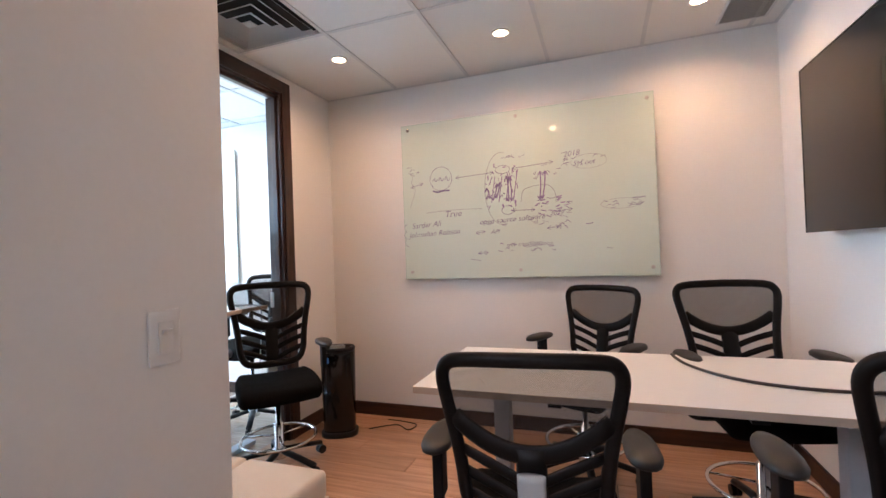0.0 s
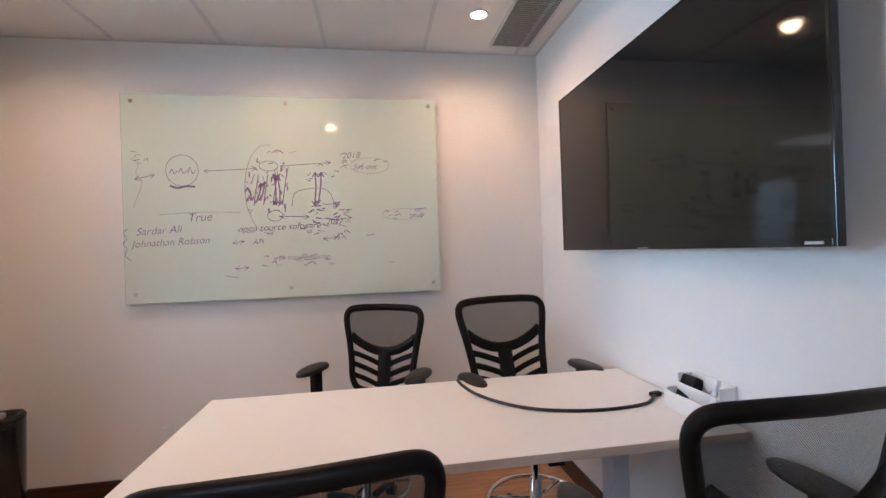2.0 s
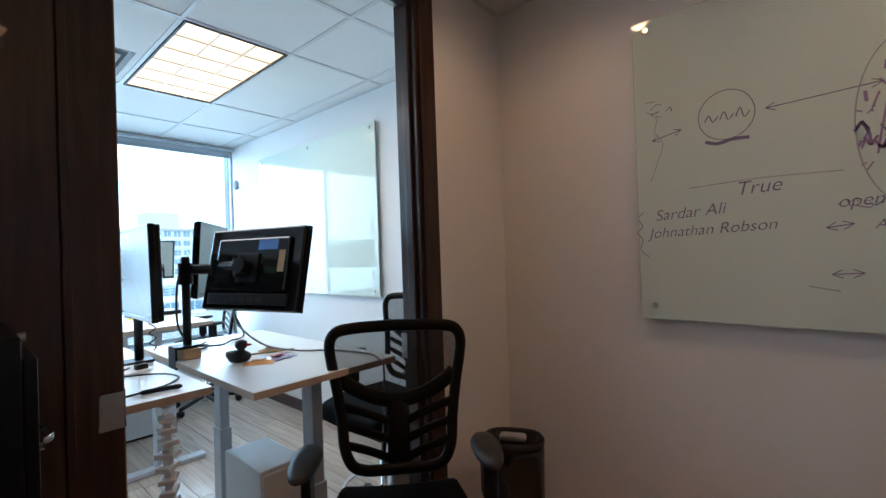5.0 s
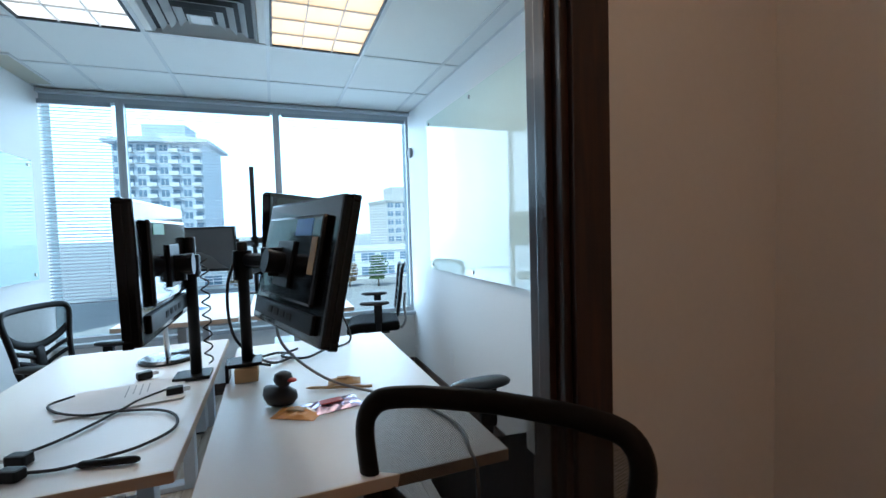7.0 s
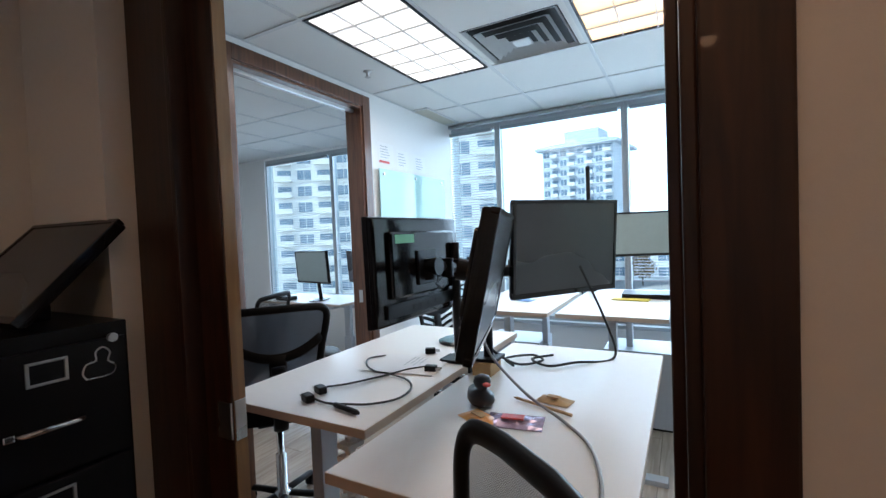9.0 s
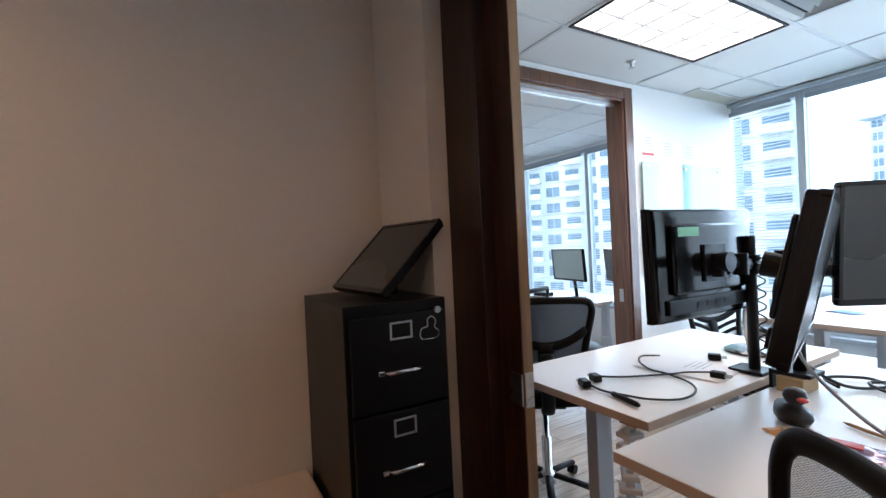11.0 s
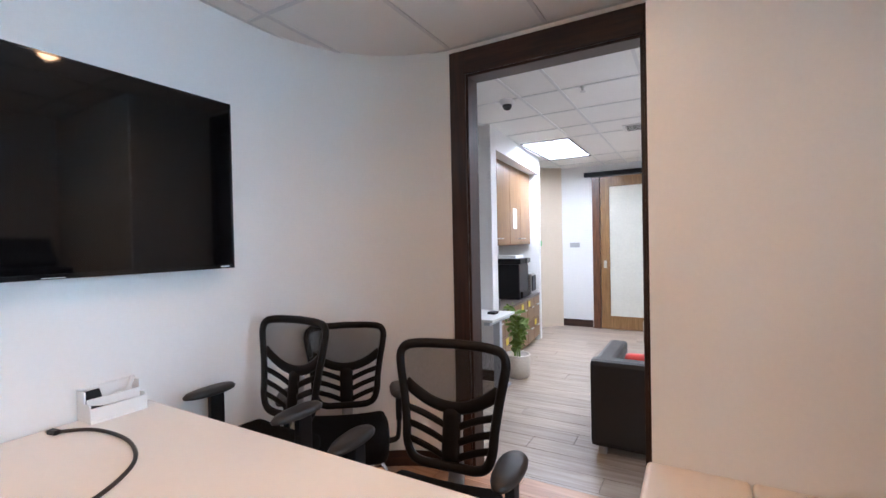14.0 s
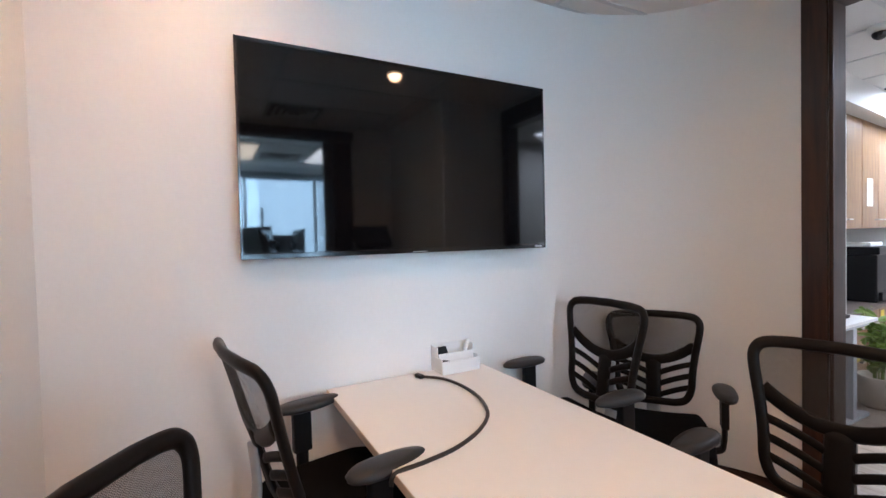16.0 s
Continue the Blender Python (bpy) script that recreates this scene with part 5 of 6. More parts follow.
# white display stand on the left desk
st = thing("display_stand", pose(-2.42, 1.735, 1.001), "black and chrome monitor foot standing on the desk", "stand")
bm = bmesh.new()
lathe(bm, [(0.105, 0), (0.105, 0.008), (0.09, 0.014), (0.03, 0.018)], 28)
part("foot_plate", bm, M_GLOSSBLACK, st, smooth=False)
bm = bmesh.new()
tube(bm, spline([(0.02, 0, 0.015), (0.05, 0, 0.12), (0.02, 0, 0.26), (-0.02, 0, 0.30)], 5), 0.028, 0.008, n=10, up=(0, 1, 0))
part("neck", bm, M_STEEL, st, smooth=True)


def rubber_duck():
    d = thing("rubber_duck", pose(-1.75, 2.138, 1.0, 0, 0, 50), "black rubber duck with a red beak on the desk", "toy")
    bm = bmesh.new()
    prof = [(0.012, 0), (0.03, 0.004), (0.038, 0.018), (0.036, 0.034), (0.022, 0.046), (0.013, 0.052), (0.022, 0.060), (0.026, 0.072), (0.022, 0.086), (0.008, 0.093)]
    lathe(bm, prof, 20)
    for v in bm.verts:
        if v.co.z < 0.05:
            v.co.x = v.co.x * 1.35 - 0.012
        if v.co.x < -0.035 and v.co.z < 0.05:
            v.co.z += 0.5 * (-0.035 - v.co.x)
    part("body", bm, M_DUCK, d, smooth=True)
    bm = bmesh.new()
    bmesh.ops.create_uvsphere(bm, u_segments=12, v_segments=8, radius=0.011, matrix=Matrix.Translation((0.029, 0, 0.071)) @ Matrix.Diagonal((1.3, 1.1, 0.5, 1)))
    part("beak", bm, M_RED, d, "red beak", True)


rubber_duck()


def packet(m, sx, sy, mat, label, seed):
    rnd = random.Random(seed)
    o = thing("snack_packet", m, label, "packet", "snack packets on the desk")
    bm = bmesh.new()
    n, k = 9, 6
    g = [[bm.verts.new((-sx + 2 * sx * i / n, -sy + 2 * sy * j / k, 0.002 + 0.016 * math.sin(math.pi * i / n) * math.sin(math.pi * j / k) * rnd.uniform(0.4, 1.1))) for i in range(n + 1)] for j in range(k + 1)]
    for j in range(k):
        for i in range(n):
            bm.faces.new((g[j][i], g[j][i + 1], g[j + 1][i + 1], g[j + 1][i]))
    low = [bm.verts.new((v.co.x, v.co.y, 0.0)) for v in (g[0][0], g[0][n], g[k][n], g[k][0])]
    bm.faces.new(low)
    part("wrapper", bm, mat, o)
    part("printed_band", boxes((-sx * 0.45, sx * 0.35, -sy * 0.4, sy * 0.3, 0.0125, 0.0165), bevel=0.003), M_RED if mat is M_FOIL else M_BLOCK, o)


packet(pose(-1.68, 2.26, 1.001, 0, 0, 100), 0.075, 0.045, M_FOIL, "crumpled purple and silver snack wrapper on the desk", 1)
packet(pose(-1.66, 2.17, 1.0005, 0, 0, 60), 0.06, 0.035, M_ORANGE, "flat orange sachet on the desk", 2)
packet(pose(-1.86, 2.32, 1.001, 0, 0, 80), 0.05, 0.03, M_BLOCK, "tan paper sachet on the desk", 3)
pen = thing("pencil", pose(-1.80, 2.30, 1.006, 0, 90, 70), "thin yellow wooden pencil on the desk", "pencil")
bm = bmesh.new()
lathe(bm, [(0.0005, -0.105), (0.0045, -0.09), (0.0045, 0.08), (0.0048, 0.081), (0.0048, 0.095)], 8)
part("shaft", bm, M_BLOCK, pen)

sheet = thing("paper_sheet", pose(-2.015, 1.70, 1.0035, 0, 0, 8), "white printed paper sheet on the desk", "paper")
part("sheet", boxes((-0.115, 0.115, -0.145, 0.15, 0, 0.0012)), M_PAPER, sheet)
for k in range(4):
    part("text_bar", boxes((-0.09, 0.0 + 0.02 * (k % 2), 0.05 - 0.018 * k, 0.053 - 0.018 * k, 0.0016, 0.0019)), M_INK_GREY, sheet)

cable("power_cable", [(-2.019, 1.805, 1.006), (-1.947, 1.745, 1.006), (-1.887, 1.721, 1.006), (-1.746, 1.649, 1.006), (-1.683, 1.593, 1.006)], 0.0036, M_CABLE, "black power cable on the white desk")
cable("power_cable", [(-2.074, 1.553, 1.006), (-2.018, 1.513, 1.006), (-1.942, 1.557, 1.006), (-1.884, 1.640, 1.006), (-1.878, 1.711, 1.006), (-1.847, 1.809, 1.006), (-1.780, 1.869, 1.006), (-1.689, 1.881, 1.006), (-1.618, 1.829, 1.006), (-1.591, 1.767, 1.006), (-1.572, 1.701, 1.006), (-1.582, 1.643, 1.006), (-1.596, 1.602, 1.006)], 0.0036, M_CABLE, "black adapter cable looped on the white desk")


def plug(x, y, rz, label):
    o = thing("power_plug", pose(x, y, 1.013, 0, 0, rz), label, "plug", "loose power plugs")
    part("plug_body", boxes((-0.022, 0.022, -0.014, 0.014, -0.012, 0.012), bevel=0.005), M_BLACK, o)
    part("prong", boxes((0.022, 0.040, -0.009, -0.0075, -0.004, 0.004)), M_STEEL, o)
    part("prong", boxes((0.022, 0.040, 0.0075, 0.009, -0.004, 0.004)), M_STEEL, o)


plug(-1.641, 1.606, 250, "black three-pin power plug on the desk")
plug(-1.569, 1.623, 250, "black cable socket plug on the desk")
plug(-1.970, 1.834, 100, "black adapter plug on the desk")
plug(-2.185, 1.706, 120, "black adapter plug on the desk")
inl = thing("cable_adapter", pose(-1.556, 1.788, 1.009, 0, 90, 78), "black inline cable adapter on the desk", "adapter")
bm = bmesh.new()
lathe(bm, [(0.004, -0.06), (0.008, -0.05), (0.008, 0.05), (0.004, 0.06)], 12)
part("sleeve", bm, M_BLACK, inl, smooth=True)

cable("monitor_cable", [(-1.80, 2.13, 1.27), (-1.79, 2.14, 1.16), (-1.78, 2.25, 1.05), (-1.72, 2.38, 1.006), (-1.60, 2.47, 1.006), (-1.42, 2.52, 1.006), (-1.30, 2.50, 1.004), (-1.262, 2.50, 0.94), (-1.27, 2.48, 0.6)], 0.0042, M_CABLE_GREY, "grey monitor cable trailing over the desk")
cable("monitor_cable", [(-2.06, 2.02, 1.42), (-2.02, 1.985, 1.3), (-2.05, 2.0, 1.13), (-2.12, 2.10, 1.02), (-2.22, 2.18, 1.01), (-2.28, 2.12, 1.01), (-2.20, 2.04, 1.01), (-2.12, 2.10, 1.01)], 0.0048, M_CABLE, "black cable coiled round the monitor pole")
cable("monitor_cable", [(-2.36, 2.30, 1.36), (-2.40, 2.38, 1.15), (-2.36, 2.42, 1.01), (-2.24, 2.30, 1.01), (-2.16, 2.22, 1.01), (-2.22, 2.14, 1.012), (-2.30, 2.2, 1.012)], 0.0048, M_CABLE, "black cable coiled on the desk")
cable("spiral_cable", [(-2.105 + 0.012 * math.cos(i * 1.25), 1.912 + 0.012 * math.sin(i * 1.25), 1.05 + 0.0085 * i) for i in range(42)], 0.0028, M_CABLE, "black spiral cable wound up the pole", 4)


def laptop():
    l = thing("laptop", pose(-4.03, 2.43, 1.0005, 0, 0, 92), "black closed laptop stacked on the desk", "laptop")
    part("base", boxes((-0.17, 0.17, -0.12, 0.12, 0, 0.02), bevel=0.005), M_BLACK, l)
    part("lid", boxes((-0.17, 0.17, -0.12, 0.12, 0.021, 0.032), bevel=0.004), M_BLACK, l)
    k = thing("folder", pose(-3.86, 2.33, 1.0005, 0, 0, 84), "thin yellow-edged folder on the desk", "folder")
    part("cover", boxes((-0.12, 0.12, -0.05, 0.05, 0, 0.006), bevel=0.002), M_YELLOW, k)


laptop()


def pedestal():
    p_ = thing("drawer_pedestal", pose(-1.63, 2.165, 0), "white steel drawer pedestal under the raised desk", "pedestal")
    part("body", boxes((-0.16, 0.15, -0.09, 0.09, 0.02, 0.64), bevel=0.006), M_WHITEPL, p_)
    for i in range(3):
        part("drawer", boxes((0.15, 0.162, -0.084, 0.084, 0.03 + 0.2 * i, 0.225 + 0.2 * i), bevel=0.003), M_WHITEPL, p_)
    part("plinth", boxes((-0.14, 0.14, -0.08, 0.08, 0, 0.02)), M_BLACK, p_)
    for i, y in enumerate((1.35, 2.35)):
        q = thing("drawer_pedestal", pose(-4.3, y, 0), "grey steel drawer pedestal under the desk by the window", "pedestal")
        part("body", boxes((-0.2, 0.2, -0.25, 0.25, 0.02, 0.58), bevel=0.005), M_GREYMETAL, q)
        part("plinth", boxes((-0.18, 0.18, -0.23, 0.23, 0, 0.02)), M_BLACK, q)


pedestal()


def cable_chain():
    ch = thing("cable_chain", pose(-1.56, 1.80, 0), "white plastic vertebrae cable chain hanging from the desk", "cable chain")
    path = spline([(0, 0, 0.96), (0.01, 0, 0.75), (0.0, 0.01, 0.5), (0.02, 0.03, 0.28), (0.08, 0.08, 0.16), (0.12, 0.16, 0.10), (0.06, 0.22, 0.05), (0.0, 0.2, 0.04)], 6)
    bm = bmesh.new()
    box(bm, -0.032, 0.032, -0.024, 0.024, -0.008, 0.008, 0.003)
    box(bm, -0.012, 0.012, -0.010, 0.010, -0.02, 0.02)
    me = bpy.data.meshes.new("chain_link")
    bm.to_mesh(me)
    bm.free()
    me.materials.append(M_WHITEPL)
    last = None
    for i, q in enumerate(path):
        if last is not None and (q - last).length < 0.026:
            continue
        nxt = path[min(i + 1, len(path) - 1)]
        d = (nxt - q) if (nxt - q).length > 1e-5 else Vector((0, 0, -1))
        o = new("chain_link", me)
        o.parent = ch
        o.matrix_basis = Matrix.Translation(q) @ d.to_track_quat('Z', 'X').to_matrix().to_4x4()
        last = q


cable_chain()
cable("floor_cable", [(-1.60, 1.98, 0.012), (-1.75, 2.2, 0.008), (-1.95, 2.35, 0.008), (-2.1, 2.6, 0.008)], 0.005, M_CABLE, "black cable lying on the office floor")


def office_glass_board(x0, x1, y, sgn, label, z=1.775, h=0.665, glass=M_BOARD):
    gb = thing("glass_board", pose((x0 + x1) / 2, y, z), label, "whiteboard")
    w = (x1 - x0) / 2
    part("glass_sheet", boxes((-w, w, -0.003, 0.003, -h, h), bevel=0.001), glass, gb)
    for x in (-w + 0.06, 0, w - 0.06):
        for zz in (-h + 0.04, h - 0.04):
            bm = bmesh.new()
            bmesh.ops.create_cone(bm, cap_ends=True, segments=16, radius1=0.013, radius2=0.012, depth=0.008, matrix=Matrix.Translation((x, sgn * 0.0075, zz)) @ Matrix.Rotation(radians(90), 4, 'X'))
            bmesh.ops.create_cone(bm, cap_ends=True, segments=10, radius1=0.008, radius2=0.008, depth=0.026, matrix=Matrix.Translation((x, -sgn * 0.017, zz)) @ Matrix.Rotation(radians(90), 4, 'X'))
            part("standoff", bm, M_STEEL, gb, "round steel stand-off")
    return gb


office_glass_board(-4.27, -2.42, OYN - 0.031, -1, "pale green glass marker board reflecting the windows")
# colour holds the glass's green tint plus a painted-in window reflection
office_glass_board(-4.69, -3.57, OYS + 0.031, 1, "green glass marker board, window reflection in its colour, under papers taped to the wall", 1.625, 0.45, surface("green_glass_with_reflection", (0.36, 0.56, 0.53), 0.05, vary=0.02, rough_vary=0.02, coat=0.3, big=2.0))


def taped_paper(m, w, h, label, mark=None):
    o = thing("taped_paper", m, label, "paper", "papers on the office board")
    part("sheet", boxes((-w, w, -0.001, 0, -h, h)), M_PAPER, o)
    for k in range(5):
        part("text_bar", boxes((-w * 0.7, w * (0.2 + 0.1 * (k % 4)), -0.0016, -0.0011, h * 0.6 - k * h * 0.28, h * 0.66 - k * h * 0.28)), M_INK_GREY, o)
    if mark:
        part("red_tape", boxes((-w * 0.9, w * 0.4, -0.0022, -0.0012, -h * 1.1, -h * 0.85)), mark, o, "strip of red tape")
    return o


for i, (x, z, w, h, mk) in enumerate(((-3.72, 2.225, 0.112, 0.082, M_RED), (-3.975, 2.19, 0.098, 0.09, None), (-4.27, 2.185, 0.105, 0.084, None))):
    taped_paper(pose(x, OYS + 0.0004, z, 0, 0, 180), w, h, "white printed sheet taped above the glass board", mk)

sl = thing("ceiling_vent", pose(-4.49, 0.50, CEIL), "flat tan return air panel in the office ceiling", "ceiling vent")
part("panel", boxes((-0.31, 0.31, -0.075, 0.075, -0.010, -0.0005), bevel=0.002), surface("tan_vent_panel", (0.50, 0.47, 0.38), 0.6, vary=0.05), sl)
part("rim", boxes((-0.325, 0.325, -0.09, -0.075, -0.012, -0.0005), (-0.325, 0.325, 0.075, 0.09, -0.012, -0.0005), (-0.325, -0.31, -0.075, 0.075, -0.012, -0.0005), (0.31, 0.325, -0.075, 0.075, -0.012, -0.0005)), M_GRID, sl)
for k, (dx, rz, mat, lab) in enumerate(((0.0, 12, M_FOIL, "purple printed leaflet on the far desk"), (0.03, -20, M_BLUE, "blue printed leaflet on the far desk"))):
    lf = thing("leaflet", pose(-3.70 + dx, 1.60 + dx, 1.0005 + 0.003 * k, 0, 0, rz), lab, "leaflet", "leaflets on the far desk")
    part("sheet", boxes((-0.05, 0.05, -0.075, 0.075, 0, 0.0022), bevel=0.0006), mat, lf)

th = thing("wall_sensor", pose(-4.86, OYN, 2.26), "small rounded grey sensor on the office wall", "sensor")
bm = bmesh.new()
bmesh.ops.create_uvsphere(bm, u_segments=16, v_segments=10, radius=0.05, matrix=Matrix.Diagonal((0.8, 0.5, 1.1, 1)) @ Matrix.Translation((0, -0.03, 0)))
part("housing", bm, M_GREYPL, th, smooth=True)

# ---- second office ----
standing_desk(pose(-4.15, -0.9, 0, 0, 0, 90), "white desk under the blinds in the second office", z=0.86)
monitor("monitor", pose(-3.95, -0.75, 1.22, 4, 0, 80), 0.27, 0.17, "pale grey monitor on the second office desk", screen=surface("pale_screen", (0.30, 0.38, 0.38), 0.4, vary=0.04), stand=0.358)
monitor("monitor", pose(-3.95, -0.15, 1.22, 4, 0, 60), 0.24, 0.16, "black monitor on the second office desk", stand=0.358)
dk = thing("desk_dock", pose(-3.95, -1.15, 0.861), "small black docking unit on the desk", "dock")
part("body", boxes((-0.06, 0.06, -0.1, 0.1, 0, 0.04), bevel=0.006), M_BLACK, dk)


# ---- corridor ----
NICHE = Matrix.Translation((1.82, -1.60, 0)) @ Matrix.Rotation(radians(-85.5), 4, 'Z')   # local x runs along the niche, local y to its recess


def niche_boxes(*dims, bevel=0.0):
    bm = bmesh.new()
    for d in dims:
        box(bm, *d, bevel=bevel, m=NICHE)
    return bm


L_ = 2.23
structure("wall_corridor_end", boxes((1.826, 3.2, -1.76, -1.60, 0, TOP)), M_WALL, "white wall facing the doorway", "wall")
structure("wall_niche", niche_boxes((0.003, 0.075, 0.0, 0.62, 0, TOP), (L_ - 0.1, L_, 0.0, 0.62, 0, TOP), (0.075, L_ - 0.1, 0.0, 0.62, 2.455, TOP), (0.003, L_, 0.62, 0.72, 0, TOP)), M_WALL, "white wall recess holding the kitchenette", "wall")
structure("baseboard_corridor", boxes((1.82, 3.2, -1.60, -1.584, 0, 0.11), bevel=0.003), M_DARKWOOD_H, "dark-stained wood baseboard", "baseboard")

for i in range(2):
    a = 0.08 + i * 1.024
    cab = tagged(new("wall_cabinet"), "oak veneer wall cabinet with steel handles", "cabinet", "kitchenette wall cabinets")
    part("body", niche_boxes((a, a + 1.02, 0.152, 0.60, 1.415, 2.45), bevel=0.003), M_OAK, cab)
    for k in range(2):
        d0 = a + 0.004 + 0.51 * k
        dr = part("door", niche_boxes((d0, d0 + 0.505, 0.132, 0.152, 1.418, 2.447), bevel=0.003), M_OAK, cab)
        hx = d0 + (0.43 if k == 0 else 0.075)
        bm = bmesh.new()
        tube(bm, [NICHE @ Vector(q) for q in ((hx - 0.05, 0.132, 1.50), (hx - 0.05, 0.10, 1.50), (hx + 0.05, 0.10, 1.50), (hx + 0.05, 0.132, 1.50))], 0.006, n=8)
        part("handle", bm, M_STEEL, dr, "steel bow handle")
for i in range(3):
    a = 0.08 + i * 0.683
    low = tagged(new("base_cabinet"), "oak veneer drawer unit with yellow paper notes", "cabinet", "kitchenette drawer units")
    part("body", niche_boxes((a, a + 0.678, 0.03, 0.60, 0.07, 0.668), (a, a + 0.678, 0.08, 0.60, 0, 0.07), bevel=0.003), M_OAK, low)
    for k in range(2):
        for j in range(2):
            d0, z0 = a + 0.004 + 0.337 * k, 0.08 + 0.295 * j
            dr = part("drawer_front", niche_boxes((d0, d0 + 0.332, 0.01, 0.03, z0, z0 + 0.288), bevel=0.003), M_OAK, low)
            part("handle", niche_boxes((d0 + 0.11, d0 + 0.23, -0.018, -0.006, z0 + 0.17, z0 + 0.183), (d0 + 0.12, d0 + 0.13, -0.006, 0.010, z0 + 0.17, z0 + 0.183), (d0 + 0.21, d0 + 0.22, -0.006, 0.010, z0 + 0.17, z0 + 0.183)), M_STEEL, dr)
            if (i + j + k) % 2:
                part("note", niche_boxes((d0 + 0.03, d0 + 0.13, 0.0072, 0.0088, z0 + 0.19, z0 + 0.27)), M_YELLOW, dr, "yellow paper note")
ct = tagged(part("countertop", niche_boxes((0.08, L_ - 0.105, 0.0, 0.618, 0.67, 0.70), bevel=0.004), surface("dark_counter", (0.10, 0.075, 0.06), 0.35, vary=0.15)), "dark laminate countertop over the drawers", "countertop")
note = tagged(part("taped_note", niche_boxes((1.24, 1.41, 0.1285, 0.1305, 1.63, 1.90)), M_PAPER), "white sheet taped to the cabinet door", "paper")


def printer():
    e = tagged(new("printer"), "black office printer with a pale lid on the counter", "printer")
    part("body", niche_boxes((1.20, 1.66, 0.05, 0.50, 0.701, 1.16), bevel=0.015), M_BLACK, e)
    part("scanner_lid", niche_boxes((1.19, 1.67, 0.03, 0.51, 1.162, 1.235), bevel=0.012), M_BLACK, e)
    part("feeder", niche_boxes((1.22, 1.60, 0.10, 0.48, 1.237, 1.275), bevel=0.008), M_WHITEPL, e, "pale document feeder")
    part("paper_tray", niche_boxes((1.24, 1.62, 0.02, 0.049, 0.72, 0.80), bevel=0.006), M_BLACK, e)
    part("control_panel", niche_boxes((1.46, 1.64, 0.012, 0.029, 1.17, 1.23), bevel=0.003), M_SCREEN_MATT, e)
    f = tagged(new("coffee_machine"), "grey countertop coffee machine", "appliance")
    part("body", niche_boxes((1.78, 2.03, 0.04, 0.34, 0.701, 1.00), bevel=0.02), M_STEEL, f)
    part("front_panel", niche_boxes((1.80, 2.01, 0.028, 0.039, 0.75, 0.97), bevel=0.004), M_BLACK, f)
    g = tagged(new("countertop_gadget"), "small dark appliance on the counter", "appliance")
    part("body", niche_boxes((0.42, 0.56, 0.10, 0.24, 0.701, 0.80), bevel=0.02), M_BLACK, g)
    part("top", niche_boxes((0.44, 0.54, 0.12, 0.22, 0.801, 0.86), bevel=0.015), M_GREYPL, g)


printer()


def potted_plant():
    rnd = random.Random(11)
    e = thing("potted_plant", pose(1.66, -1.86, 0), "leafy trailing plant in a pale woven basket", "plant")
    bm = bmesh.new()
    lathe(bm, [(0.10, 0), (0.125, 0.02), (0.14, 0.24), (0.135, 0.25), (0.12, 0.245), (0.11, 0.2)], 22)
    part("basket", bm, M_BASKET, e, "pale woven basket", True)
    bm = bmesh.new()
    tips = []
    for i in range(16):
        a, h, r = rnd.uniform(0, 6.28), rnd.uniform(0.2, 0.56), rnd.uniform(0.02, 0.10)
        pts = spline([(0.03 * math.cos(a), 0.03 * math.sin(a), 0.2), (0.5 * r * math.cos(a), 0.5 * r * math.sin(a), 0.2 + h * 0.6), (r * math.cos(a), r * math.sin(a), 0.2 + h)], 4)
        tube(bm, pts, 0.004, n=5)
        tips += pts[3:]
    part("stems", bm, M_LEAF, e)
    bm = bmesh.new()
    for q in tips:
        for _ in range(2):
            c0 = q + Vector((rnd.uniform(-0.045, 0.045), rnd.uniform(-0.045, 0.045), rnd.uniform(-0.05, 0.05)))
            r = Matrix.Translation(c0) @ Euler((rnd.uniform(-1, 1), rnd.uniform(-1, 1), rnd.uniform(0, 6.3))).to_matrix().to_4x4()
            s = rnd.uniform(0.035, 0.07)
            vs = [bm.verts.new(r @ Vector(v)) for v in ((0, -s, 0), (s * 0.45, -s * 0.2, 0.008), (s * 0.3, s * 0.5, 0.006), (0, s, 0), (-s * 0.3, s * 0.5, 0.006), (-s * 0.45, -s * 0.2, 0.008))]
            bm.faces.new(vs[:4])
            bm.faces.new((vs[0], vs[3], vs[4], vs[5]))
    tagged(part("leaves", bm, M_LEAF, e, "bright green leaves"), kind="stuff")


potted_plant()


def corridor_desk():
    t = thing("standing_desk", pose(1.925, -1.305, 0), "small white standing desk against the corridor wall", "desk")
    part("desktop", boxes((-0.345, 0.8, -0.285, 0.285, 0.725, 0.75), bevel=0.003), M_TABLE, t)
    for x in (-0.275, 0.62):
        leg = part("leg", boxes((x - 0.035, x + 0.035, -0.03, 0.03, 0.03, 0.69), bevel=0.004), M_GREYMETAL, t)
        part("foot", boxes((x - 0.03, x + 0.03, -0.26, 0.26, 0, 0.03), bevel=0.005), M_GREYMETAL, leg)
        part("top_bracket", boxes((x - 0.03, x + 0.03, -0.25, 0.25, 0.69, 0.724), bevel=0.003), M_GREYMETAL, leg)
    part("keypad", boxes((-0.1, 0.05, 0.2, 0.283, 0.705, 0.724), bevel=0.003), M_BLACK, t)
    c_ = thing("phone_charger", pose(1.72, -1.36, 0.7505), "small black device on the corridor desk", "device")
    part("body", boxes((-0.04, 0.04, -0.05, 0.05, 0, 0.025), bevel=0.006), M_BLACK, c_)


corridor_desk()
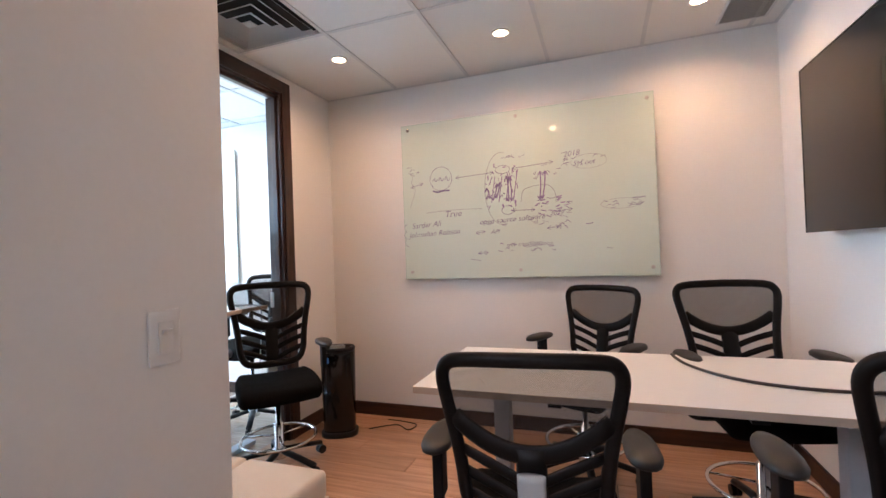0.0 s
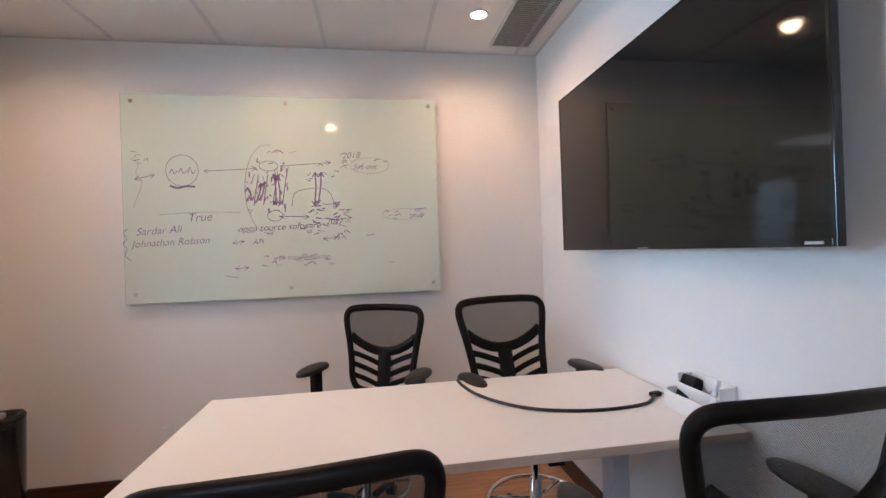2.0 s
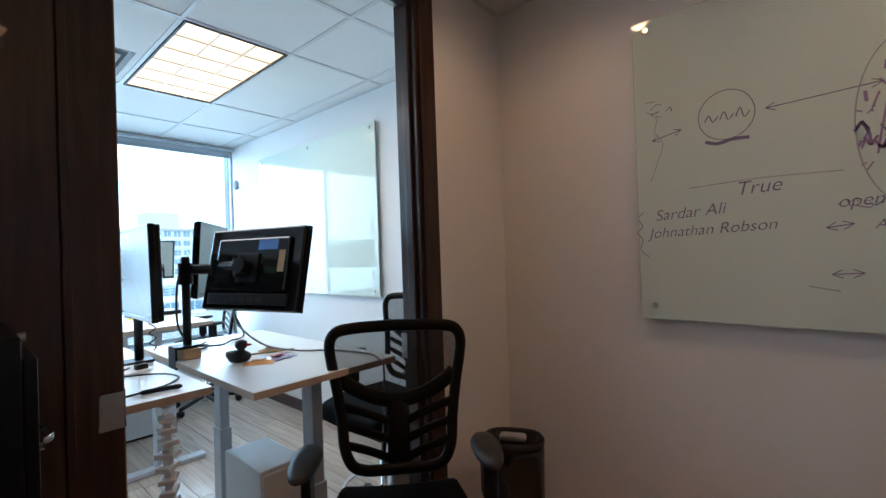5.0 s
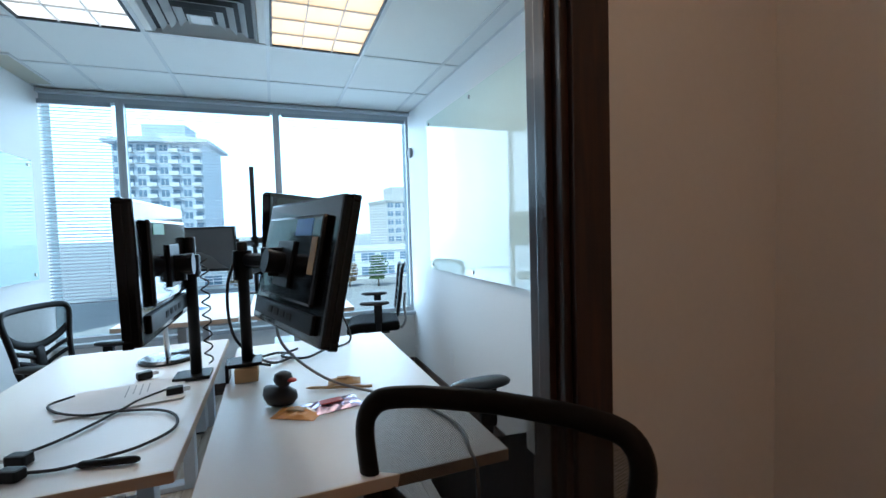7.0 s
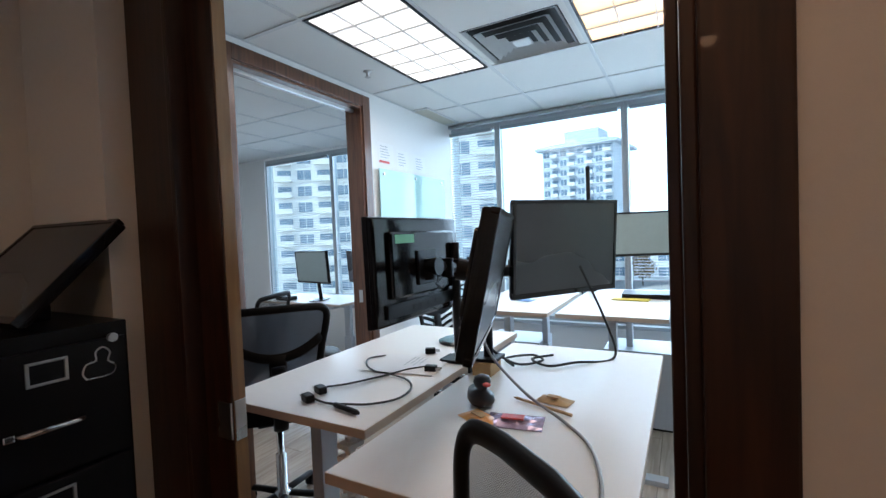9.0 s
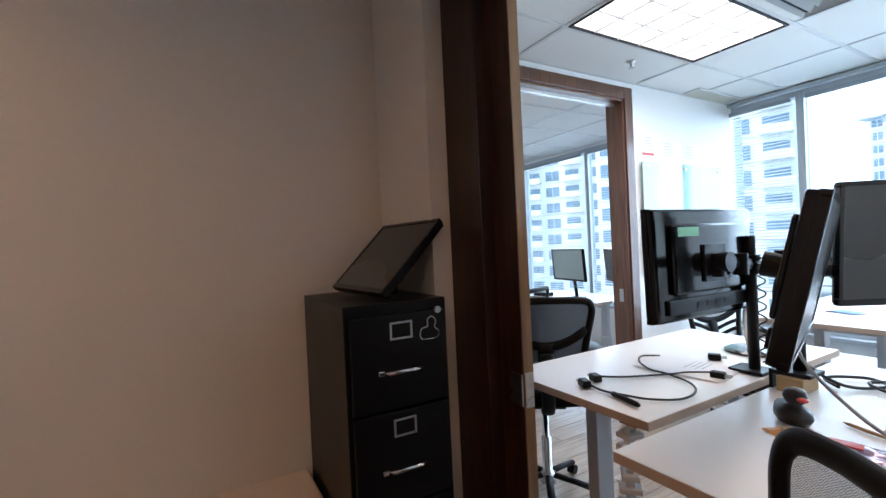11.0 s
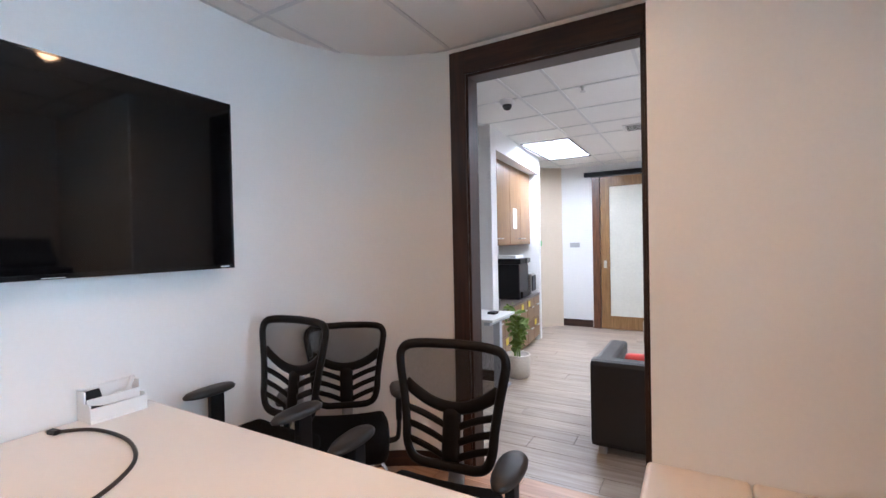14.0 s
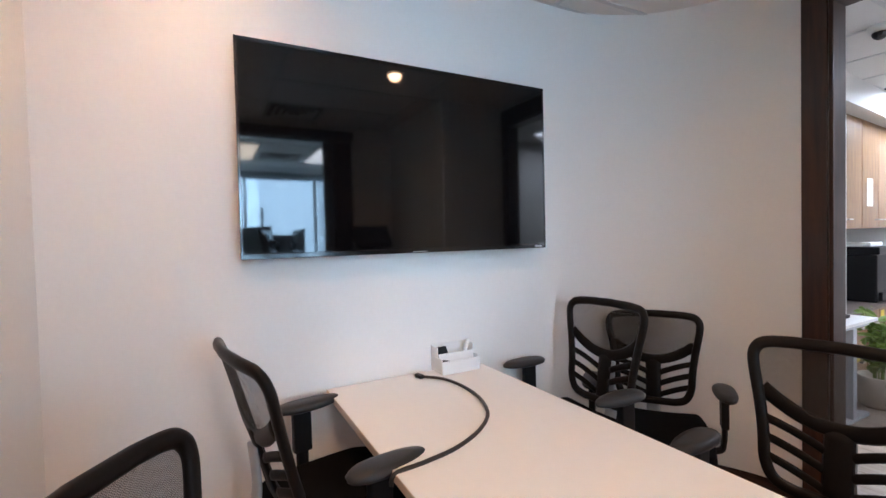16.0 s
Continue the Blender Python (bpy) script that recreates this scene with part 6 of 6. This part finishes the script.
cable("hanging_cable", [(1.80, -1.05, 0.71), (1.83, -1.08, 0.6), (1.86, -1.2, 0.45), (1.82, -1.25, 0.38), (1.86, -1.25, 0.33), (1.83, -1.26, 0.28)], 0.004, M_CABLE, "black cable hanging under the corridor desk")


def sofa():
    s = thing("armchair", pose(0.07, -0.87, 0), "black vinyl armchair seen from behind in the corridor", "armchair")
    part("side_panel", boxes((0.40, 0.54, -0.40, 0.42, 0.06, 0.62), bevel=0.03), M_SOFA, s)
    part("side_panel", boxes((-0.54, -0.40, -0.40, 0.42, 0.06, 0.62), bevel=0.03), M_SOFA, s)
    part("backrest", boxes((-0.54, 0.54, 0.30, 0.45, 0.06, 0.65), bevel=0.035), M_SOFA, s)
    part("seat", boxes((-0.39, 0.39, -0.42, 0.29, 0.20, 0.44), bevel=0.04), M_SOFA, s)
    for x in (-0.47, 0.47):
        for y in (-0.34, 0.38):
            part("foot", boxes((x - 0.025, x + 0.025, y - 0.025, y + 0.025, 0, 0.06)), M_STEEL, s)
    c_ = thing("cushion", pose(0.24, -0.74, 0.50, 70, 0, 10), "red cushion on the black armchair", "cushion")
    part("cover", boxes((-0.19, 0.19, -0.16, 0.16, -0.05, 0.05), bevel=0.045), M_RED, c_, smooth=True)


sofa()

structure("wall_far", boxes((-1.0, 0.36, -5.1, -4.95, 0, TOP), (1.42, 2.02, -5.1, -4.95, 0, TOP), (0.36, 1.42, -5.1, -4.95, 2.46, TOP)), M_WALL, "white wall at the corridor's end", "wall")
bm = bmesh.new()
box(bm, 0, 1.3, 0, 0.12, 0, TOP, m=Matrix.Translation((2.02, -4.98, 0)) @ Matrix.Rotation(radians(38), 4, 'Z'))
structure("wall_beige", bm, M_WALL_BEIGE, "beige painted wall turning the corridor", "wall")
structure("baseboard_far", boxes((1.47, 2.02, -4.95, -4.934, 0, 0.12), bevel=0.003), M_DARKWOOD_H, "dark-stained wood baseboard", "baseboard")


def barn_door():
    d = thing("door_2", pose(0.85, -4.90, 0), "oak sliding door with a frosted glass panel, closed", "door")
    tagged(d, kind="structure")
    part("stile", boxes((0.33, 0.47, -0.02, 0.02, 0.01, 2.48), bevel=0.003), M_OAK, d)
    part("stile", boxes((-0.50, -0.36, -0.02, 0.02, 0.01, 2.48), bevel=0.003), M_OAK, d)
    part("rail", boxes((-0.36, 0.33, -0.02, 0.02, 2.32, 2.48), bevel=0.003), M_OAK, d)
    part("rail", boxes((-0.36, 0.33, -0.02, 0.02, 0.01, 0.22), bevel=0.003), M_OAK, d)
    part("pane", boxes((-0.36, 0.33, -0.005, 0.005, 0.22, 2.32)), M_FROST, d, "frosted glass panel")
    part("post", boxes((0.48, 0.60, -0.03, 0.01, 0, 2.48), bevel=0.003), M_REDWOOD, d)
    part("handle", boxes((0.38, 0.42, 0.02, 0.045, 1.0, 1.12), bevel=0.004), M_STEEL, d)
    part("track", boxes((-1.0, 0.72, -0.01, 0.04, 2.50, 2.57), bevel=0.004), M_BLACK, d, "black sliding track")


barn_door()


def small_box(name, m, w, h, d, mat, label, cat):
    o = thing(name, m, label, cat)
    part("body", boxes((-w, w, -d, 0, -h, h), bevel=min(w, d) * 0.2), mat, o)
    return o


small_box("picture_frame", Matrix.Translation((2.33, -4.585, 1.72)) @ Matrix.Rotation(radians(218), 4, 'Z'), 0.09, 0.16, 0.02, M_BLACK, "small black picture frame on the beige wall", "picture")
small_box("wall_sign", Matrix.Translation((2.28, -4.62, 1.42)) @ Matrix.Rotation(radians(218), 4, 'Z'), 0.05, 0.045, 0.02, M_GREEN, "small green wall sign", "sign")
small_box("wall_control", pose(1.75, -4.95, 1.38, 0, 0, 180), 0.08, 0.04, 0.02, M_GREYPL, "grey wall control panel", "control")
for x, z, w, h in ((1.91, 1.57, 0.075, 0.11), (2.35, 1.50, 0.08, 0.13)):
    o = thing("taped_paper", pose(x + 0.03, -1.60, z, 0, 0, 180), "white sheet taped to the corridor wall", "paper")
    part("sheet", boxes((-w, w, -0.002, 0, -h, h)), M_PAPER, o)
small_box("fire_alarm_pull", pose(2.15, -1.60, 1.58, 0, 0, 180), 0.055, 0.045, 0.02, M_BLOCK, "small tan wall call point", "alarm")


def dome_camera():
    d = thing("dome_camera", pose(1.38, -0.97, CEIL), "white ceiling dome camera with a dark lens", "camera")
    bm = bmesh.new()
    lathe(bm, [(0.062, 0), (0.062, -0.03), (0.055, -0.04), (0.02, -0.045)], 24)
    part("housing", bm, M_WHITEPL, d, smooth=True)
    bm = bmesh.new()
    bmesh.ops.create_uvsphere(bm, u_segments=16, v_segments=10, radius=0.042, matrix=Matrix.Translation((0, 0.0, -0.045)))
    part("lens_dome", bm, M_GLOSSBLACK, d, smooth=True)
    e = thing("emergency_light", pose(2.10, -1.58, 2.42), "white twin-head emergency light on the wall", "light")
    part("body", boxes((-0.10, 0.10, -0.02, 0.05, -0.05, 0.05), bevel=0.008), M_WHITEPL, e)
    for s in (-1, 1):
        bm = bmesh.new()
        lathe(bm, [(0.02, 0.0), (0.045, 0.05), (0.045, 0.065)], 18, (s * 0.07, 0.03, 0.05))
        part("lamp_head", bm, M_WHITEPL, e, smooth=True)


dome_camera()
v = thing("corridor_vent", pose(0.5, -2.6, CEIL - 0.002), "white square ceiling vent", "ceiling vent")
part("plate", boxes((-0.15, 0.15, -0.15, 0.15, -0.008, 0)), M_GRID, v)
for k in range(5):
    # dark strips laid on the plate stand for shaded slots
    part("slot_shade", boxes((-0.12, 0.12, -0.11 + 0.05 * k, -0.085 + 0.05 * k, -0.0095, -0.0082)), M_DARKVOID, v)


# ---- outside ----
M_GROUND = surface("pale_concrete_ground", (0.42, 0.41, 0.39), 0.9, scale=0.5, vary=0.15, big=0.03)
M_FACADE = surface("pale_facade", (0.56, 0.53, 0.48), 0.8, scale=2, vary=0.08, big=0.1)
# lightened and blued in colour to stand for distance haze
M_FACADE_B = surface("hazed_grey_blue_facade", (0.50, 0.55, 0.61), 0.7, scale=2, vary=0.08, big=0.1)
M_FACADE_W = surface("white_facade", (0.74, 0.73, 0.70), 0.8, scale=2, vary=0.05, big=0.1)
# window glass paled by colour for the same haze
M_DARKGLASS = surface("hazed_building_glass", (0.16, 0.23, 0.30), 0.08, vary=0.2, rough_vary=0.03)
M_TREE = surface("tree_foliage", (0.07, 0.12, 0.035), 0.8, vary=0.4, scale=3)
M_HEDGE = surface("autumn_hedge", (0.22, 0.13, 0.05), 0.8, vary=0.4, scale=3)
M_BARK = surface("bark", (0.10, 0.075, 0.055), 0.9, vary=0.2)
GZ = -9.0
bm = bmesh.new()
lathe(bm, [(1500, GZ - 5), (1500, 700)], 64)
bmesh.ops.delete(bm, geom=[f for f in bm.faces if len(f.verts) > 4], context='FACES')
haze = structure("backdrop", bm, glowing("sky_haze", (0.86, 0.94, 1.0), 1.5), "bright hazy sky all round the horizon", "sky")
structure("ground", boxes((-2500, 900, -2500, 2500, GZ - 1, GZ)), M_GROUND, "pale sunlit paved ground around the building", "ground")


def building(x, y, w, d, h, rz, floors, cols, wall, label, balcony=False, cap=True, eaves=0.4):
    """Front faces local +x; origin at its foot in the middle of the front."""
    b = thing("apartment_building", pose(x, y, GZ, 0, 0, rz), label, "building", "buildings across the street")
    part("wall", boxes((-d, 0, -w / 2, w / 2, 0, h)), wall, b)
    part("roof", boxes((-d - eaves, eaves, -w / 2 - eaves, w / 2 + eaves, h, h + 0.7)), wall, b)
    if eaves > 1:
        bm = bmesh.new()
        lo = [bm.verts.new(q) for q in ((eaves, -w / 2 - eaves, h + 0.7), (eaves, w / 2 + eaves, h + 0.7), (-d - eaves, w / 2 + eaves, h + 0.7), (-d - eaves, -w / 2 - eaves, h + 0.7))]
        hi = [bm.verts.new(q) for q in ((-d * 0.2, -w * 0.28, h + 2.4), (-d * 0.2, w * 0.28, h + 2.4), (-d * 0.8, w * 0.28, h + 2.4), (-d * 0.8, -w * 0.28, h + 2.4))]
        bm.faces.new(hi)
        for k in range(4):
            bm.faces.new((lo[k], lo[(k + 1) % 4], hi[(k + 1) % 4], hi[k]))
        part("hipped_roof", bm, wall, b)
    if cap:
        part("penthouse", boxes((-d * 0.75, -d * 0.25, -w * 0.25, w * 0.25, h + 0.7, h + 5.5)), wall, b)
    fh, cw = h / floors, w / cols
    bm = bmesh.new()
    box(bm, -0.05, 0.06, -cw * 0.34, cw * 0.34, -fh * 0.30, fh * 0.30)
    me = bpy.data.meshes.new("window")
    bm.to_mesh(me)
    bm.free()
    me.materials.append(M_DARKGLASS)
    bm = bmesh.new()
    box(bm, 0, 0.14, -cw * 0.38, cw * 0.38, -fh * 0.36, -fh * 0.30)
    box(bm, 0.0, 0.10, -0.05, 0.05, -fh * 0.30, fh * 0.30)
    me2 = bpy.data.meshes.new("sill")
    bm.to_mesh(me2)
    bm.free()
    me2.materials.append(M_FACADE_W)
    bm = bmesh.new()
    box(bm, 0, 1.3, -cw * 0.42, cw * 0.42, -fh * 0.42, -fh * 0.36)
    box(bm, 1.24, 1.3, -cw * 0.42, cw * 0.42, -fh * 0.36, -fh * 0.08)
    me3 = bpy.data.meshes.new("balcony")
    bm.to_mesh(me3)
    bm.free()
    me3.materials.append(M_FACADE_W)
    for f in range(floors):
        for c_ in range(cols):
            o = new("window", me)
            o.parent = b
            o.matrix_basis = pose(0, -w / 2 + cw * (c_ + 0.5), fh * (f + 0.55))
            q = new("balcony" if balcony and c_ % 2 else "sill", me3 if balcony and c_ % 2 else me2)
            q.parent = b
            q.matrix_basis = o.matrix_basis.copy()
    return b


building(-128, -23.6, 20, 18, 33.5, -8, 12, 8, M_FACADE_B, "apartment tower with balconies across the street, haze in its blue-grey colour", balcony=True, eaves=1.7)
building(-55, -30, 22, 14, 42, 25, 14, 6, M_FACADE_W, "white apartment block with a grid of windows", balcony=True)
building(-95, 6, 60, 16, 6.0, 0, 2, 14, M_FACADE_W, "long low white building with dark windows", cap=False)
building(-150, 47, 17, 16, 20, 10, 7, 6, M_FACADE, "beige apartment block beyond the low building", cap=True)
building(-62, -58, 22, 14, 30, 32, 10, 6, M_FACADE_W, "white apartment tower seen through the blinds", balcony=True)
building(-70, 62, 30, 14, 24, -35, 8, 8, M_FACADE_W, "white apartment block along the street", balcony=True)


def tree(x, y, h, seed, mat, label):
    rnd = random.Random(seed)
    t = thing("tree", pose(x, y, GZ), label, "tree", "street trees")
    bm = bmesh.new()
    tube(bm, spline([(0, 0, 0), (0.1, 0, h * 0.3), (0, 0.15, h * 0.6), (0.1, 0, h * 0.9)], 4), 0.14, n=8)
    for k in range(6):
        a, z = rnd.uniform(0, 6.28), rnd.uniform(0.35, 0.8) * h
        tube(bm, [(0.05, 0, z), (h * 0.2 * math.cos(a), h * 0.2 * math.sin(a), z + h * 0.15)], 0.05, n=6)
    part("trunk", bm, M_BARK, t)
    bm = bmesh.new()
    for k in range(700):
        a, r, z = rnd.uniform(0, 6.28), h * 0.32 * math.sqrt(rnd.random()), rnd.uniform(0.28, 1.05) * h
        r *= 1.1 - abs(z / h - 0.6) * 1.2 + 0.25 * math.sin(3 * a + z)
        q = Matrix.Translation((r * math.cos(a), r * math.sin(a), z)) @ Euler((rnd.uniform(0, 3), rnd.uniform(0, 3), rnd.uniform(0, 6))).to_matrix().to_4x4()
        s = rnd.uniform(0.15, 0.34)
        bm.faces.new([bm.verts.new(q @ Vector(v)) for v in ((-s, -s * 0.5, 0), (0, -s, 0.05), (s, 0, 0), (0.1, s, 0.04))])
    tagged(part("crown", bm, mat, t), kind="stuff")


for i, (x, y, h, mat, lab) in enumerate(((-84, 3, 6.0, M_TREE, "green leafy tree along the street"), (-82, 9, 5.0, M_TREE, "green leafy tree along the street"), (-83, 15, 4.2, M_HEDGE, "low autumn-coloured tree beside the street"), (-81, 20, 5.5, M_TREE, "green leafy tree along the street"), (-86, -4, 5.5, M_HEDGE, "low autumn-coloured tree beside the street"))):
    tree(x, y, h, i + 3, mat, lab)


# ---- floor planks ----
def planks(x0, x1, y0, y1, floor_ob, seed, material=M_PLANK):
    rnd = random.Random(seed)
    w, l = 0.185, 1.22
    bm = bmesh.new()
    box(bm, 0, l - 0.003, 0, w - 0.003, -0.006, 0, 0.0012, seg=1)
    me = bpy.data.meshes.new("plank")
    bm.to_mesh(me)
    bm.free()
    me.materials.append(material)
    y = y0
    while y < y1 - 0.01:
        x = x0 - rnd.uniform(0.1, 1.1)
        while x < x1:
            a, b = max(x, x0), min(x + l, x1)
            if b - a > 0.05:
                o = new("plank", me)
                o.parent = floor_ob
                o.matrix_basis = Matrix.Translation((a, y, 0)) @ Matrix.Diagonal(((b - a) / l, min(1.0, (y1 - y) / w), 1, 1))
            x += l
        y += w


floor_ob = bpy.data.objects["floor"]
planks(XO, XE + 0.1, YC, YN, floor_ob, 1, M_PLANK_WARM)
planks(OX, XO, OYS - 0.14, OYN, floor_ob, 2)
planks(-1.0, 3.2, -4.95, YC, floor_ob, 3)
planks(-4.9, -1.2, -1.6, OYS - 0.14, floor_ob, 4)
